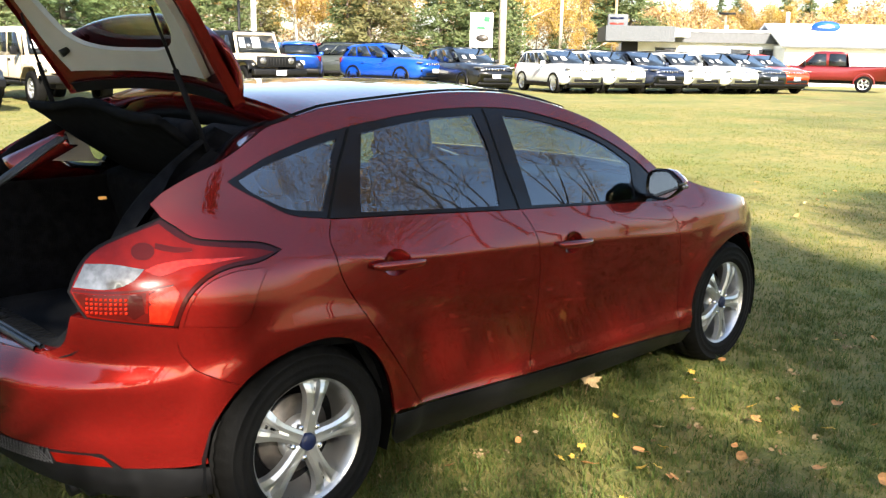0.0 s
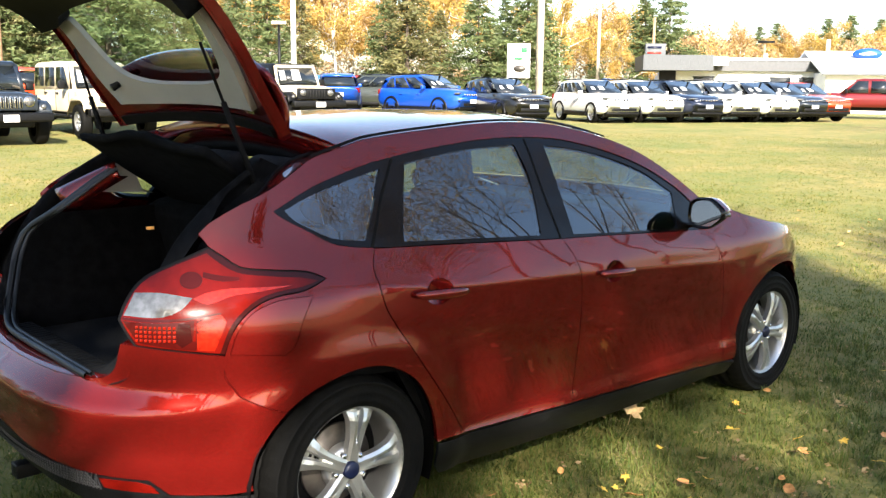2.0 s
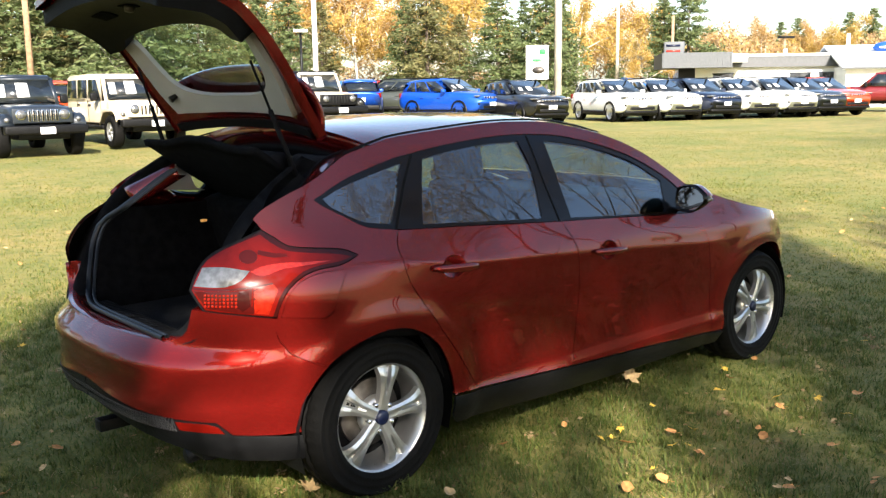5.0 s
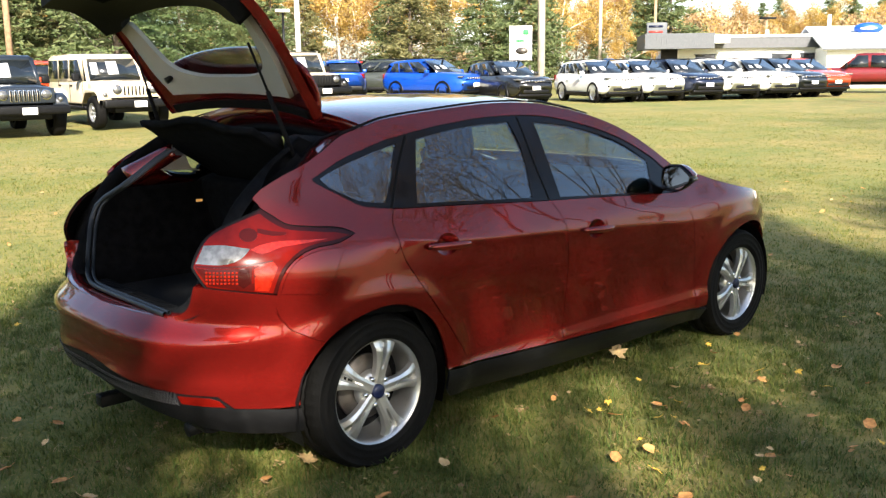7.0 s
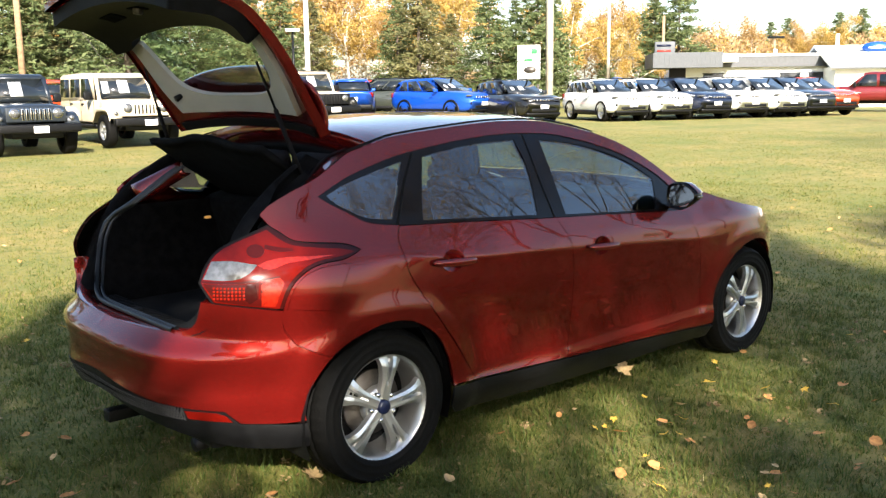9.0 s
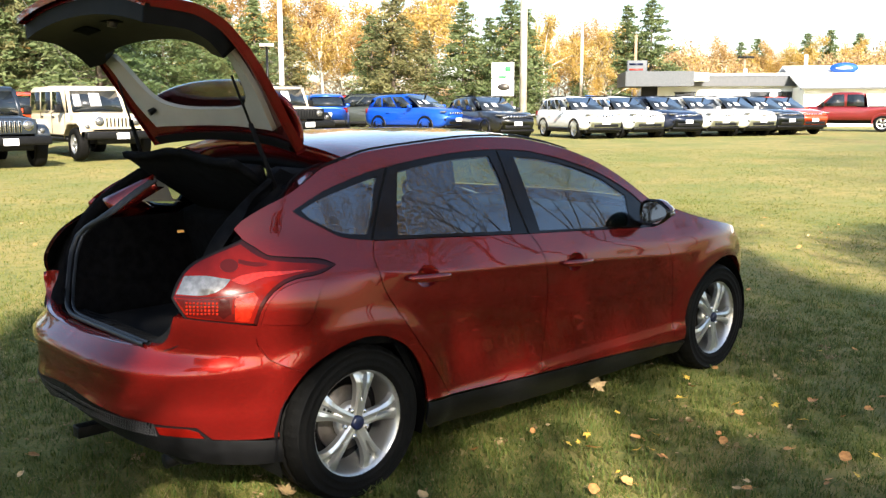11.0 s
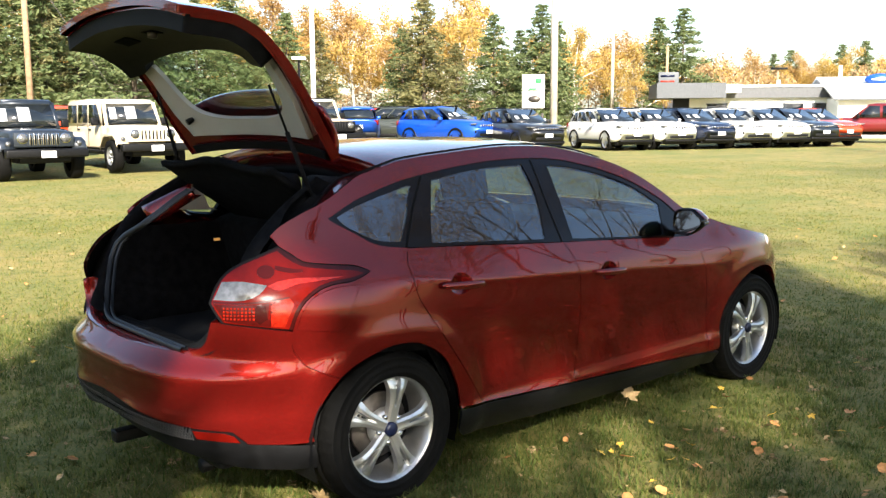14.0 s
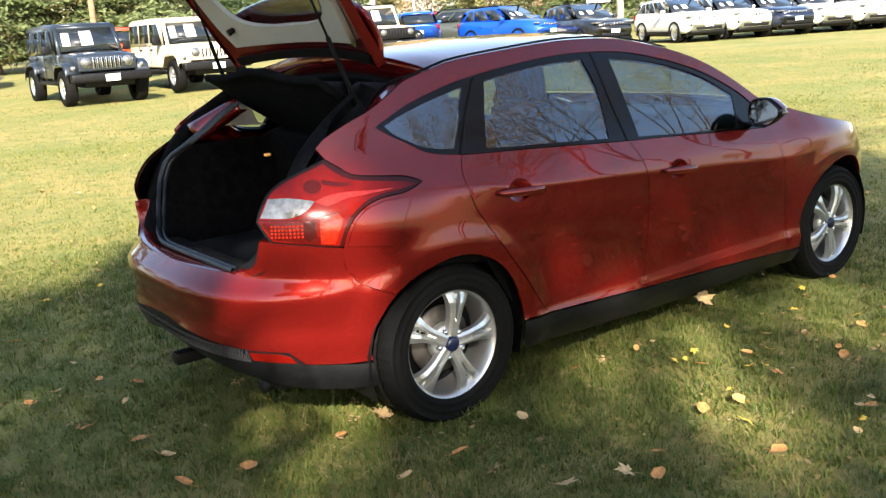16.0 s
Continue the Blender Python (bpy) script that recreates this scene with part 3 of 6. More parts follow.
    part("lamp_divider", shell_panel([(-0.688, 0.893), (-0.56, 0.893), (-0.43, 0.906), (-0.43, 0.901), (-0.56, 0.886), (-0.688, 0.886)], out=0.0085, gap=0, rim=0.004, mirror=left), TAIL_DARK, lamp)

# rear bumper, right and left half
BUMPER = (BUMPER_SEAM + arch(0.0, 0.335, 0.362, 127, 174, 6)[1:] + [(-0.45, 0.345), (-0.545, 0.352), (-0.585, 0.402), (-0.735, 0.410), (-0.914, 0.424), (-1.20, 0.452), (-1.35, 0.458), (-1.35, 0.672),
          (-1.10, 0.675), (-0.86, 0.683), (-0.765, 0.698), (-0.720, 0.735), (-0.690, 0.815), (-0.646, 0.811), (-0.537, 0.797)])
VALANCE = [(-0.338, 0.334), (-0.45, 0.343), (-0.550, 0.350), (-0.588, 0.400), (-0.735, 0.407), (-0.914, 0.421), (-1.20, 0.449), (-1.35, 0.455), (-1.35, 0.385), (-1.15, 0.355), (-0.844, 0.298), (-0.576, 0.245), (-0.352, 0.236)]
skin_bm = shell_panel(BUMPER, gap=0, grid=0.025)
twin = bpy.data.meshes.new("twin")
half_bm = shell_panel(BUMPER, gap=0, grid=0.025, mirror=True)
half_bm.to_mesh(twin)
half_bm.free()
skin_bm.from_mesh(twin)
bpy.data.meshes.remove(twin)
bmesh.ops.delete(skin_bm, geom=[f for f in skin_bm.faces if all(abs(v.co.y) < 0.004 for v in f.verts)], context="FACES")
bmesh.ops.remove_doubles(skin_bm, verts=[v for v in skin_bm.verts if abs(v.co.y) < 0.004], dist=0.006)
for e in skin_bm.edges:
    if all(abs(v.co.y) < 0.004 for v in e.verts):
        e.smooth = True
bumper = part("rear_bumper", skin_bm, RED, car)
for left in (False, True):
    ledge = []
    for i in range(24):
        u = -1.35 + 0.66 * i / 23
        z = hermite([(-1.35, 0.672), (-1.10, 0.675), (-0.86, 0.683), (-0.765, 0.698), (-0.72, 0.735), (-0.69, 0.815)], u)
        x, y, _ = skin(u, z)
        row = []
        for k in range(5):
            d = 0.07 * k / 4
            q = Vector((1, -y * 0.55, 0)).normalized()
            row.append((x + q.x * d, (y + q.y * d) * (-left_trim(x, z) if left else 1), z + 0.008 * math.sin(math.pi * k / 4) - 0.002))
        ledge.append(row)
    bm = sheet(ledge)
    bmesh.ops.recalc_face_normals(bm, faces=bm.faces)
    part("load_sill", bm, RED, bumper)
    valance = part("lower_valance", shell_panel(VALANCE, out=0.003, gap=0.0, mirror=left), BLACK_PLASTIC, bumper)
    part("rear_reflector", shell_panel([(-0.740, 0.400), (-0.62, 0.397), (-0.588, 0.386), (-0.572, 0.358), (-0.735, 0.366)], out=0.007, gap=0.001, rim=0.006, mirror=left, grid=0.02), TAIL_RED, valance)
    net = bmesh.new()
    sgn = -1 if left else 1
    def on(u, z):
        x, y, zz = skin(u, z, 0.006)
        return Vector((x, y * (-left_trim(x, zz) if left else 1), zz))
    for i in range(46):
        u = -1.35 + 0.6 * i / 45
        zm = hermite([(-1.35, 0.405), (-0.75, 0.385)], u)
        for d in (-1, 1):
            a, b = on(u, zm - 0.027), on(min(-0.745, max(-1.35, u + d * 0.032)), zm + 0.027)
            add_tube(net, a, b, 0.0026, seg=4, caps=False)
    part("grille_mesh", net, GRILLE, valance)
    part("grille_opening", shell_panel([(-1.35, 0.374), (-1.05, 0.366), (-0.745, 0.358), (-0.745, 0.412), (-1.05, 0.425), (-1.35, 0.434)], out=0.0042, gap=0, rim=0.0, mirror=left), CARPET, valance)

# roof, windscreen, bonnet
CROWN = [(-0.30, 1.378), (0.0, 1.408), (0.3, 1.428), (0.7, 1.442), (1.0, 1.442), (1.3, 1.428), (1.5, 1.412)]


def crosswise(right, mid, n=21, power=2.4):
    """A row of points from the right edge over the middle to the left edge."""
    row = []
    for i in range(n):
        t = -1 + 2 * i / (n - 1)
        k = 1 - abs(t) ** power
        row.append((right[0] + (mid[0] - right[0]) * (1 - t * t), t * abs(right[1]), right[2] + (mid[2] - right[2]) * k))
    return row


edge = [p for p in spline(ROOF_EDGE[1:], 0.05, closed=False)]
rows = []
for p in [q for q in edge if -0.01 <= q.x <= 1.45]:
    r = skin(p.x, p.y)
    bow = -0.05 * smooth(0.3, -0.2, p.x) + 0.10 * smooth(0.9, 1.45, p.x)
    rows.append(crosswise(r, (r[0] + bow, 0, hermite(CROWN, r[0]) - 0.02 * smooth(1.1, 1.45, p.x))))
bm = sheet(rows)
bmesh.ops.recalc_face_normals(bm, faces=bm.faces)
part("roof", bm, RED, car)
head_rows = [[(x + dx, y * (1 - 0.04 * k), z - dz) for x, y, z in rows[0]] for k, (dx, dz) in enumerate(((0.0, 0.0), (-0.012, 0.03), (0.012, 0.07), (0.035, 0.085)))]
part("roof_header", sheet(head_rows), RED, car)
part("header_seal", sheet([[(x + dx, y, z - dz) for x, y, z in head_rows[-1]] for dx, dz in ((0.0, 0.0), (-0.014, 0.012), (-0.004, 0.03), (0.02, 0.05), (0.06, 0.062), (0.12, 0.03))]), SEAL, car)
bm = sheet([[(x + 0.06, y * 0.95, z - 0.045) for x, y, z in row] for row in rows[2:-3]])
part("headliner", bm, TRIM_GREY, car, "light grey headliner")
low = [q for q in edge if q.x > 1.45]
rows_w = [rows[-1]]
for i, p in enumerate(low):
    s = i / (len(low) - 1)
    r = skin(p.x, p.y)
    rows_w.append(crosswise(r, (1.58 + (2.36 - 1.58) * s, 0, 1.40 + (1.03 - 1.40) * s ** 1.1), power=2.2))
ws = part("windscreen", sheet(rows_w), GLASS, car)
ws.visible_shadow = False
part("windscreen_band", sheet([[(x, y, z + 0.005) for x, y, z in row] for row in rows_w[:2]]), SEAL, car)
rows_h = []
for i in range(16):
    s = i / 15
    u = 2.06 + (2.98 - 2.06) * s
    z = hermite([(2.06, 1.042), (2.30, 0.977), (2.60, 0.904), (2.85, 0.844), (2.98, 0.802)], u)
    r = skin(u, z)
    rows_h.append(crosswise(r, (2.34 + (3.36 - 2.34) * s, 0, 1.030 + (0.775 - 1.030) * s ** 1.35), power=2.6))
bm = sheet(rows_h)
bmesh.ops.recalc_face_normals(bm, faces=bm.faces)
part("bonnet", bm, RED, car)
for left in (False, True):
    part("head_lamp", shell_panel([(2.99, 0.800), (3.20, 0.765), (3.45, 0.715), (3.50, 0.69), (3.24, 0.675), (3.03, 0.665)], mirror=left), TAIL_CLEAR, car, "clear head lamp")
    part("front_bumper", shell_panel([(3.03, 0.66), (3.24, 0.67), (3.50, 0.685), (3.45, 0.715), (3.85, 0.72), (3.85, 0.20), (3.4, 0.19), (3.03, 0.235), (3.055, 0.45)], mirror=left), RED, car)

# underside
part("underbody", box((-0.62, -0.60, 0.22), (3.30, 0.60, 0.34), 0.03), BLACK_PLASTIC, car)
part("rear_underside", box((-0.60, -0.60, 0.27), (-0.34, 0.60, 0.33), 0.02), BLACK_PLASTIC, car)
for wx in (-0.012, 2.648):
    for s in (-1, 1):
        bm = bmesh.new()
        rows_l = []
        for i in range(17):
            a = radians(-20 + 220 * i / 16)
            rows_l.append([(wx + 0.368 * math.cos(a), s * y, 0.310 + 0.372 * math.sin(a)) for y in (0.86, 0.72, 0.56)] + [(wx + 0.05 * math.cos(a), s * 0.555, 0.308 + 0.05 * math.sin(a))])
        part("wheel_housing", sheet(rows_l), BLACK_PLASTIC, car)

# wheels


def build_wheel(root, phase):
    tyre = lathe([(0.212, 0.095), (0.222, 0.104), (0.25, 0.110), (0.285, 0.108), (0.305, 0.098), (0.315, 0.080), (0.319, 0.05), (0.319, 0.036), (0.311, 0.034), (0.311, 0.026), (0.3195, 0.024), (0.3195, -0.024), (0.311, -0.026), (0.311, -0.034), (0.319, -0.036), (0.319, -0.05), (0.316, -0.076), (0.307, -0.096),
                  (0.299, -0.1035), (0.297, -0.1085), (0.292, -0.1095), (0.290, -0.1065), (0.268, -0.1100), (0.262, -0.1122), (0.258, -0.1105), (0.240, -0.1090), (0.236, -0.1110), (0.231, -0.1080), (0.222, -0.104), (0.212, -0.095)], 132)
    for v in tyre.verts:
        k = round(math.atan2(v.co.z, v.co.x) / (2 * math.pi) * 132)
        if k % 3 == 0 and abs(v.co.y) > 0.03 and math.hypot(v.co.x, v.co.z) > 0.303:
            v.co = Vector((v.co.x * 0.987, v.co.y * 0.997, v.co.z * 0.987))
    part("tyre", tyre, RUBBER, root)
    rim = part("rim", lathe([(0.199, -0.055), (0.206, -0.088), (0.214, -0.097), (0.219, -0.099), (0.2215, -0.094)], 64), ALLOY, root, "silver five-spoke alloy rim")
    part("rim_barrel", lathe([(0.190, 0.09), (0.186, 0.0), (0.199, -0.055)], 48), ALLOY, rim)
    across = (-1.0, -0.94, -0.52, -0.26, -0.18, 0.18, 0.26, 0.52, 0.94, 1.0)
    depth = (0.030, 0.006, 0.000, 0.0015, 0.0015, 0.0015, 0.0015, 0.000, 0.006, 0.030)
    for k in range(5):
        bm = bmesh.new()
        a = radians(phase + 72 * k)
        secs = []
        for i in range(13):
            f = i / 12
            r = 0.030 + 0.178 * f
            half = hermite([(0.030, 0.027), (0.070, 0.0275), (0.105, 0.0295), (0.145, 0.0370), (0.180, 0.051), (0.208, 0.066)], r)
            face = -0.090 - 0.006 * smooth(0.03, 0.12, r) + 0.012 * smooth(0.16, 0.21, r)
            cut = smooth(0.085, 0.125, r) * (1 - 0.9 * smooth(0.188, 0.206, r))
            row = []
            for c, d in zip(across, depth):
                y = face + d + (0.020 * cut if abs(c) < 0.2 else 0.0)
                w = c * half * (1.0 if abs(c) > 0.5 else 0.6 + 0.4 * smooth(0.10, 0.19, r))
                row.append(bm.verts.new((r * math.cos(a) - w * math.sin(a), y, r * math.sin(a) + w * math.cos(a))))
            secs.append(row)
        for p, q in zip(secs, secs[1:]):
            for i in range(len(across) - 1):
                bm.faces.new((p[i], p[i + 1], q[i + 1], q[i]))
            bm.faces.new((p[-1], p[0], q[0], q[-1]))
        bmesh.ops.recalc_face_normals(bm, faces=bm.faces)
        spoke = part("spoke", bm, ALLOY, rim, flat=True)
        groove = bmesh.new()
        rows_v = []
        for i in range(7):
            r = 0.118 + 0.074 * i / 6
            half = hermite([(0.105, 0.0022), (0.145, 0.0035), (0.192, 0.0075)], r)
            y = -0.0735 + 0.012 * smooth(0.16, 0.21, r) - 0.001
            rows_v.append([(r * math.cos(a) - w * math.sin(a), y, r * math.sin(a) + w * math.cos(a)) for w in (-half, half)])
        part("spoke_slot", sheet(rows_v, 0.002), SEAL, spoke)
        b = radians(phase + 72 * k + 36)
        c = Vector((0.056 * math.cos(b), 0, 0.056 * math.sin(b)))
        part("lug_nut", tube(c + Vector((0, -0.060, 0)), c + Vector((0, -0.088, 0)), 0.0105, 0.009, 8), CHROME, rim)
    part("hub", lathe([(0.0, -0.080), (0.034, -0.080), (0.044, -0.072), (0.066, -0.066), (0.075, -0.056), (0.078, -0.03)], 32), ALLOY, rim)
    part("hub_cap", lathe([(0.0, -0.101), (0.022, -0.100), (0.028, -0.096), (0.0295, -0.075)], 24), BLUE_BADGE, rim, "dark blue hub cap")
    part("brake_disc", lathe([(0.0, -0.01), (0.135, -0.01), (0.135, 0.01), (0.0, 0.01)], 40), STEEL, root)
    part("wheel_back", lathe([(0.0, 0.03), (0.19, 0.03)], 32), SEAL, root)


for wx, phase, track in ((0.0, 78, 0.765), (2.648, 64, 0.775)):
    for s in (-1, 1):
        wheel = new("wheel")
        wheel.parent = car
        wheel.matrix_basis = pose(wx, s * track, 0.312, 0, 0, 0 if s < 0 else 180)
        build_wheel(wheel, phase)

# door mirrors
def mirror_outline(f, grow=1.0):
    """Outline of the mirror as (across, up): blunt towards the door, drawn to a point outside."""
    a = 2 * math.pi * f
    c, q = math.cos(a), math.sin(a)
    across = 0.086 * math.copysign(abs(c) ** (0.85 if c > 0 else 0.55), c)
    up = 0.068 * math.copysign(abs(q) ** 0.72, q) * (1 - 0.42 * smooth(0.1, 1.0, c)) + 0.004 * c
    return across * grow, up * grow


for s in (-1, 1):
    rows_m = []
    for dx, grow in ((0.012, 0.80), (0.004, 0.86), (-0.018, 0.93), (-0.016, 0.985), (0.0, 1.0), (0.030, 0.98), (0.062, 0.88), (0.085, 0.66), (0.096, 0.35), (0.098, 0.02)):
        rows_m.append([(1.868 + dx + 0.012 * (p[0] / 0.086) ** 2, s * (0.950 + p[0]), 1.004 + p[1]) for p in (mirror_outline(i / 32, grow) for i in range(33))])
    bm = sheet(rows_m)
    bmesh.ops.remove_doubles(bm, verts=bm.verts, dist=1e-5)
    bmesh.ops.recalc_face_normals(bm, faces=bm.faces)
    body_m = part("door_mirror", bm, GLOSS_BLACK, car, "gloss black door mirror with a red cap")
    cap = [[(x + 0.004, y + 0.003 * s, z + 0.004) for x, y, z in row[1:16]] for row in rows_m[4:]]
    part("mirror_cap", sheet(cap), RED, body_m, "red painted cap")
    part("mirror_glass", sheet([[(1.874 + 0.07 * p[0], s * (0.950 + p[0]), 1.004 + p[1]) for p in (mirror_outline(i / 32, g) for i in range(33))] for g in (0.84, 0.01)]), MIRROR, body_m, flat=True)
    part("turn_lamp", box((1.885, min(s * 1.023, s * 1.044), 0.995), (1.925, max(s * 1.023, s * 1.044), 1.010), 0.004), TAIL_CLEAR, body_m)
    part("mirror_foot", box((1.85, min(s * 0.84, s * 0.90), 0.945), (1.93, max(s * 0.84, s * 0.90), 0.950), 0.012), GLOSS_BLACK, body_m)

# ---- raised tailgate ----
SPINE = [(0.02, 1.430), (-0.06, 1.560), (-0.15, 1.710), (-0.25, 1.845), (-0.37, 1.945), (-0.52, 1.995), (-0.70, 2.005)]
WIDTH = [(0.0, 0.625), (0.15, 0.635), (0.35, 0.645), (0.6, 0.640), (0.8, 0.625), (0.95, 0.585)]
lengths = [0.0]
for a, b in zip(SPINE, SPINE[1:]):
    lengths.append(lengths[-1] + math.dist(a, b))
SX = [(l, p[0]) for l, p in zip(lengths, SPINE)]
SZ = [(l, p[1]) for l, p in zip(lengths, SPINE)]
GATE = lengths[-1]


def gate(y, v, out=0.0):
    """A place on the raised tailgate: y across, v along from the hinge, out away from the boot."""
    x, z = hermite(SX, v), hermite(SZ, v)
    tx, tz = hermite(SX, v + 0.01) - hermite(SX, v - 0.01), hermite(SZ, v + 0.01) - hermite(SZ, v - 0.01)
    l = math.hypot(tx, tz)
    nx, nz = tz / l, -tx / l
    d = out - (0.085 - 0.010 * smooth(0.5, 0.8, v)) * (abs(y) / 0.62) ** 2.2
    return x + nx * d, y, z + nz * d


def gate_outline(m0, m1, inset, n=12):
    right = [(-hermite(WIDTH, m0 + (m1 - m0) * i / n) + inset, m0 + (m1 - m0) * i / n) for i in range(n + 1)]
    return right + [(-y, v) for y, v in right[::-1]]


PANE = [(-0.36, 0.20), (-0.20, 0.172), (0.0, 0.165), (0.20, 0.172), (0.36, 0.20), (0.44, 0.33), (0.47, 0.46), (0.43, 0.53), (0.2, 0.555), (-0.2, 0.555), (-0.43, 0.53), (-0.47, 0.46), (-0.44, 0.33)]
tailgate = part("tailgate", shell_panel(gate_outline(0.0, GATE - 0.004, 0.0), place=gate, gap=0, rim=0.03, holes=[[(y * 1.16, 0.36 + (v - 0.36) * 1.28) for y, v in PANE]], grid=0.04), RED, car, "raised red tailgate")
pane = part("rear_window", shell_panel([(y * 1.19, 0.36 + (v - 0.36) * 1.33) for y, v in PANE], place=gate, out=-0.004, gap=0, rim=0, grid=0.04), CLEAR_GLASS, tailgate)
pane.visible_shadow = False
part("tailgate_flange", shell_panel(gate_outline(0.0, GATE - 0.03, 0.012), place=gate, out=-0.030, gap=0, rim=0.01, holes=[[(y * 1.16, 0.36 + (v - 0.36) * 1.28) for y, v in PANE]], grid=0.04), RED, tailgate)
INNER_PANE = [(y * 1.0, 0.36 + (v - 0.36) * 1.0) for y, v in PANE]
part("inner_trim", shell_panel([(-0.50, 0.10), (-0.25, 0.085), (0.25, 0.085), (0.50, 0.10), (0.545, 0.25), (0.555, 0.50), (0.475, 0.50), (0.445, 0.34), (0.41, 0.255), (0.345, 0.205), (0.20, 0.172), (0.0, 0.165), (-0.20, 0.172), (-0.345, 0.205), (-0.41, 0.255), (-0.445, 0.34), (-0.475, 0.50), (-0.555, 0.50), (-0.545, 0.25)], place=gate, out=-0.055, gap=0, rim=-0.022, grid=0.03), TRIM_GREY, tailgate, "light grey inner trim")
part("lower_trim", shell_panel([(-0.595, 0.505), (-0.475, 0.505), (-0.43, 0.545), (-0.2, 0.570), (0.2, 0.570), (0.43, 0.545), (0.475, 0.505), (0.595, 0.505), (0.605, 0.70), (0.56, GATE - 0.035), (-0.56, GATE - 0.035), (-0.605, 0.70)], place=gate, out=-0.10, gap=0, rim=-0.07, grid=0.04), DARK_TRIM, tailgate, "black lower trim")
# added black strip stands in for the shaded recess of the flange
part("hinge_dark_strip", shell_panel([(-0.56, 0.004), (-0.25, 0.0), (0.25, 0.0), (0.56, 0.004), (0.565, 0.045), (0.30, 0.040), (-0.30, 0.040), (-0.565, 0.045)], place=gate, out=-0.046, gap=0, rim=-0.012, grid=0.04), SEAL, tailgate, "black strip added for the dark recess along the hinge side")
rows_s = []
for i in range(21):
    y = -0.60 + 1.20 * i / 20
    l = 0.245 - 0.05 * (abs(y) / 0.60) ** 3
    bx, _, bz = gate(y, 0.01, 0.004)
    rows_s.append([(bx - 0.34 * l * k / 5 + 0.028 * math.sin(math.pi * k / 5), y, bz + 0.94 * l * k / 5) for k in range(6)])
part("spoiler", sheet(rows_s, 0.022), RED, tailgate, "red roof spoiler")
for s in (-1, 1):
    top, mid, end = Vector((-0.300, s * 0.50, 1.672)), None, Vector((-0.125, s * 0.565, 1.15))
    mid = top.lerp(end, 0.35)
    strut = part("gas_strut", tube(mid, end, 0.0095, seg=10), SEAL, tailgate)
    part("strut_rod", tube(top, mid, 0.005, seg=8), SEAL, strut)
for y, v, w, h in ((-0.30, 0.78, 0.06, 0.05), (0.02, 0.80, 0.05, 0.035), (0.30, 0.78, 0.06, 0.05)):
    part("grip_recess", shell_panel([(y - w, v - h), (y + w, v - h), (y + w, v + h), (y - w, v + h)], place=gate, out=-0.104, gap=0, rim=-0.012, grid=0.03), CARPET, tailgate)
part("latch", tube(gate(0.02, 0.80, -0.10), gate(0.02, 0.80, -0.125), 0.022, 0.018, 12), STEEL, tailgate)
part("shelf_peg", tube(gate(0.44, 0.185, -0.05), gate(0.44, 0.185, -0.085), 0.012, 0.016, 10), BLACK_PLASTIC, tailgate)

# ---- boot and cabin ----
APERTURE = [(0.0, 0.668), (0.30, 0.670), (0.46, 0.682), (0.535, 0.74), (0.562, 0.88), (0.565, 1.05), (0.555, 1.18), (0.53, 1.30)]
APX = [(0.66, -0.705), (0.75, -0.660), (0.90, -0.590), (1.05, -0.500), (1.18, -0.360), (1.30, -0.160), (1.36, -0.06)]
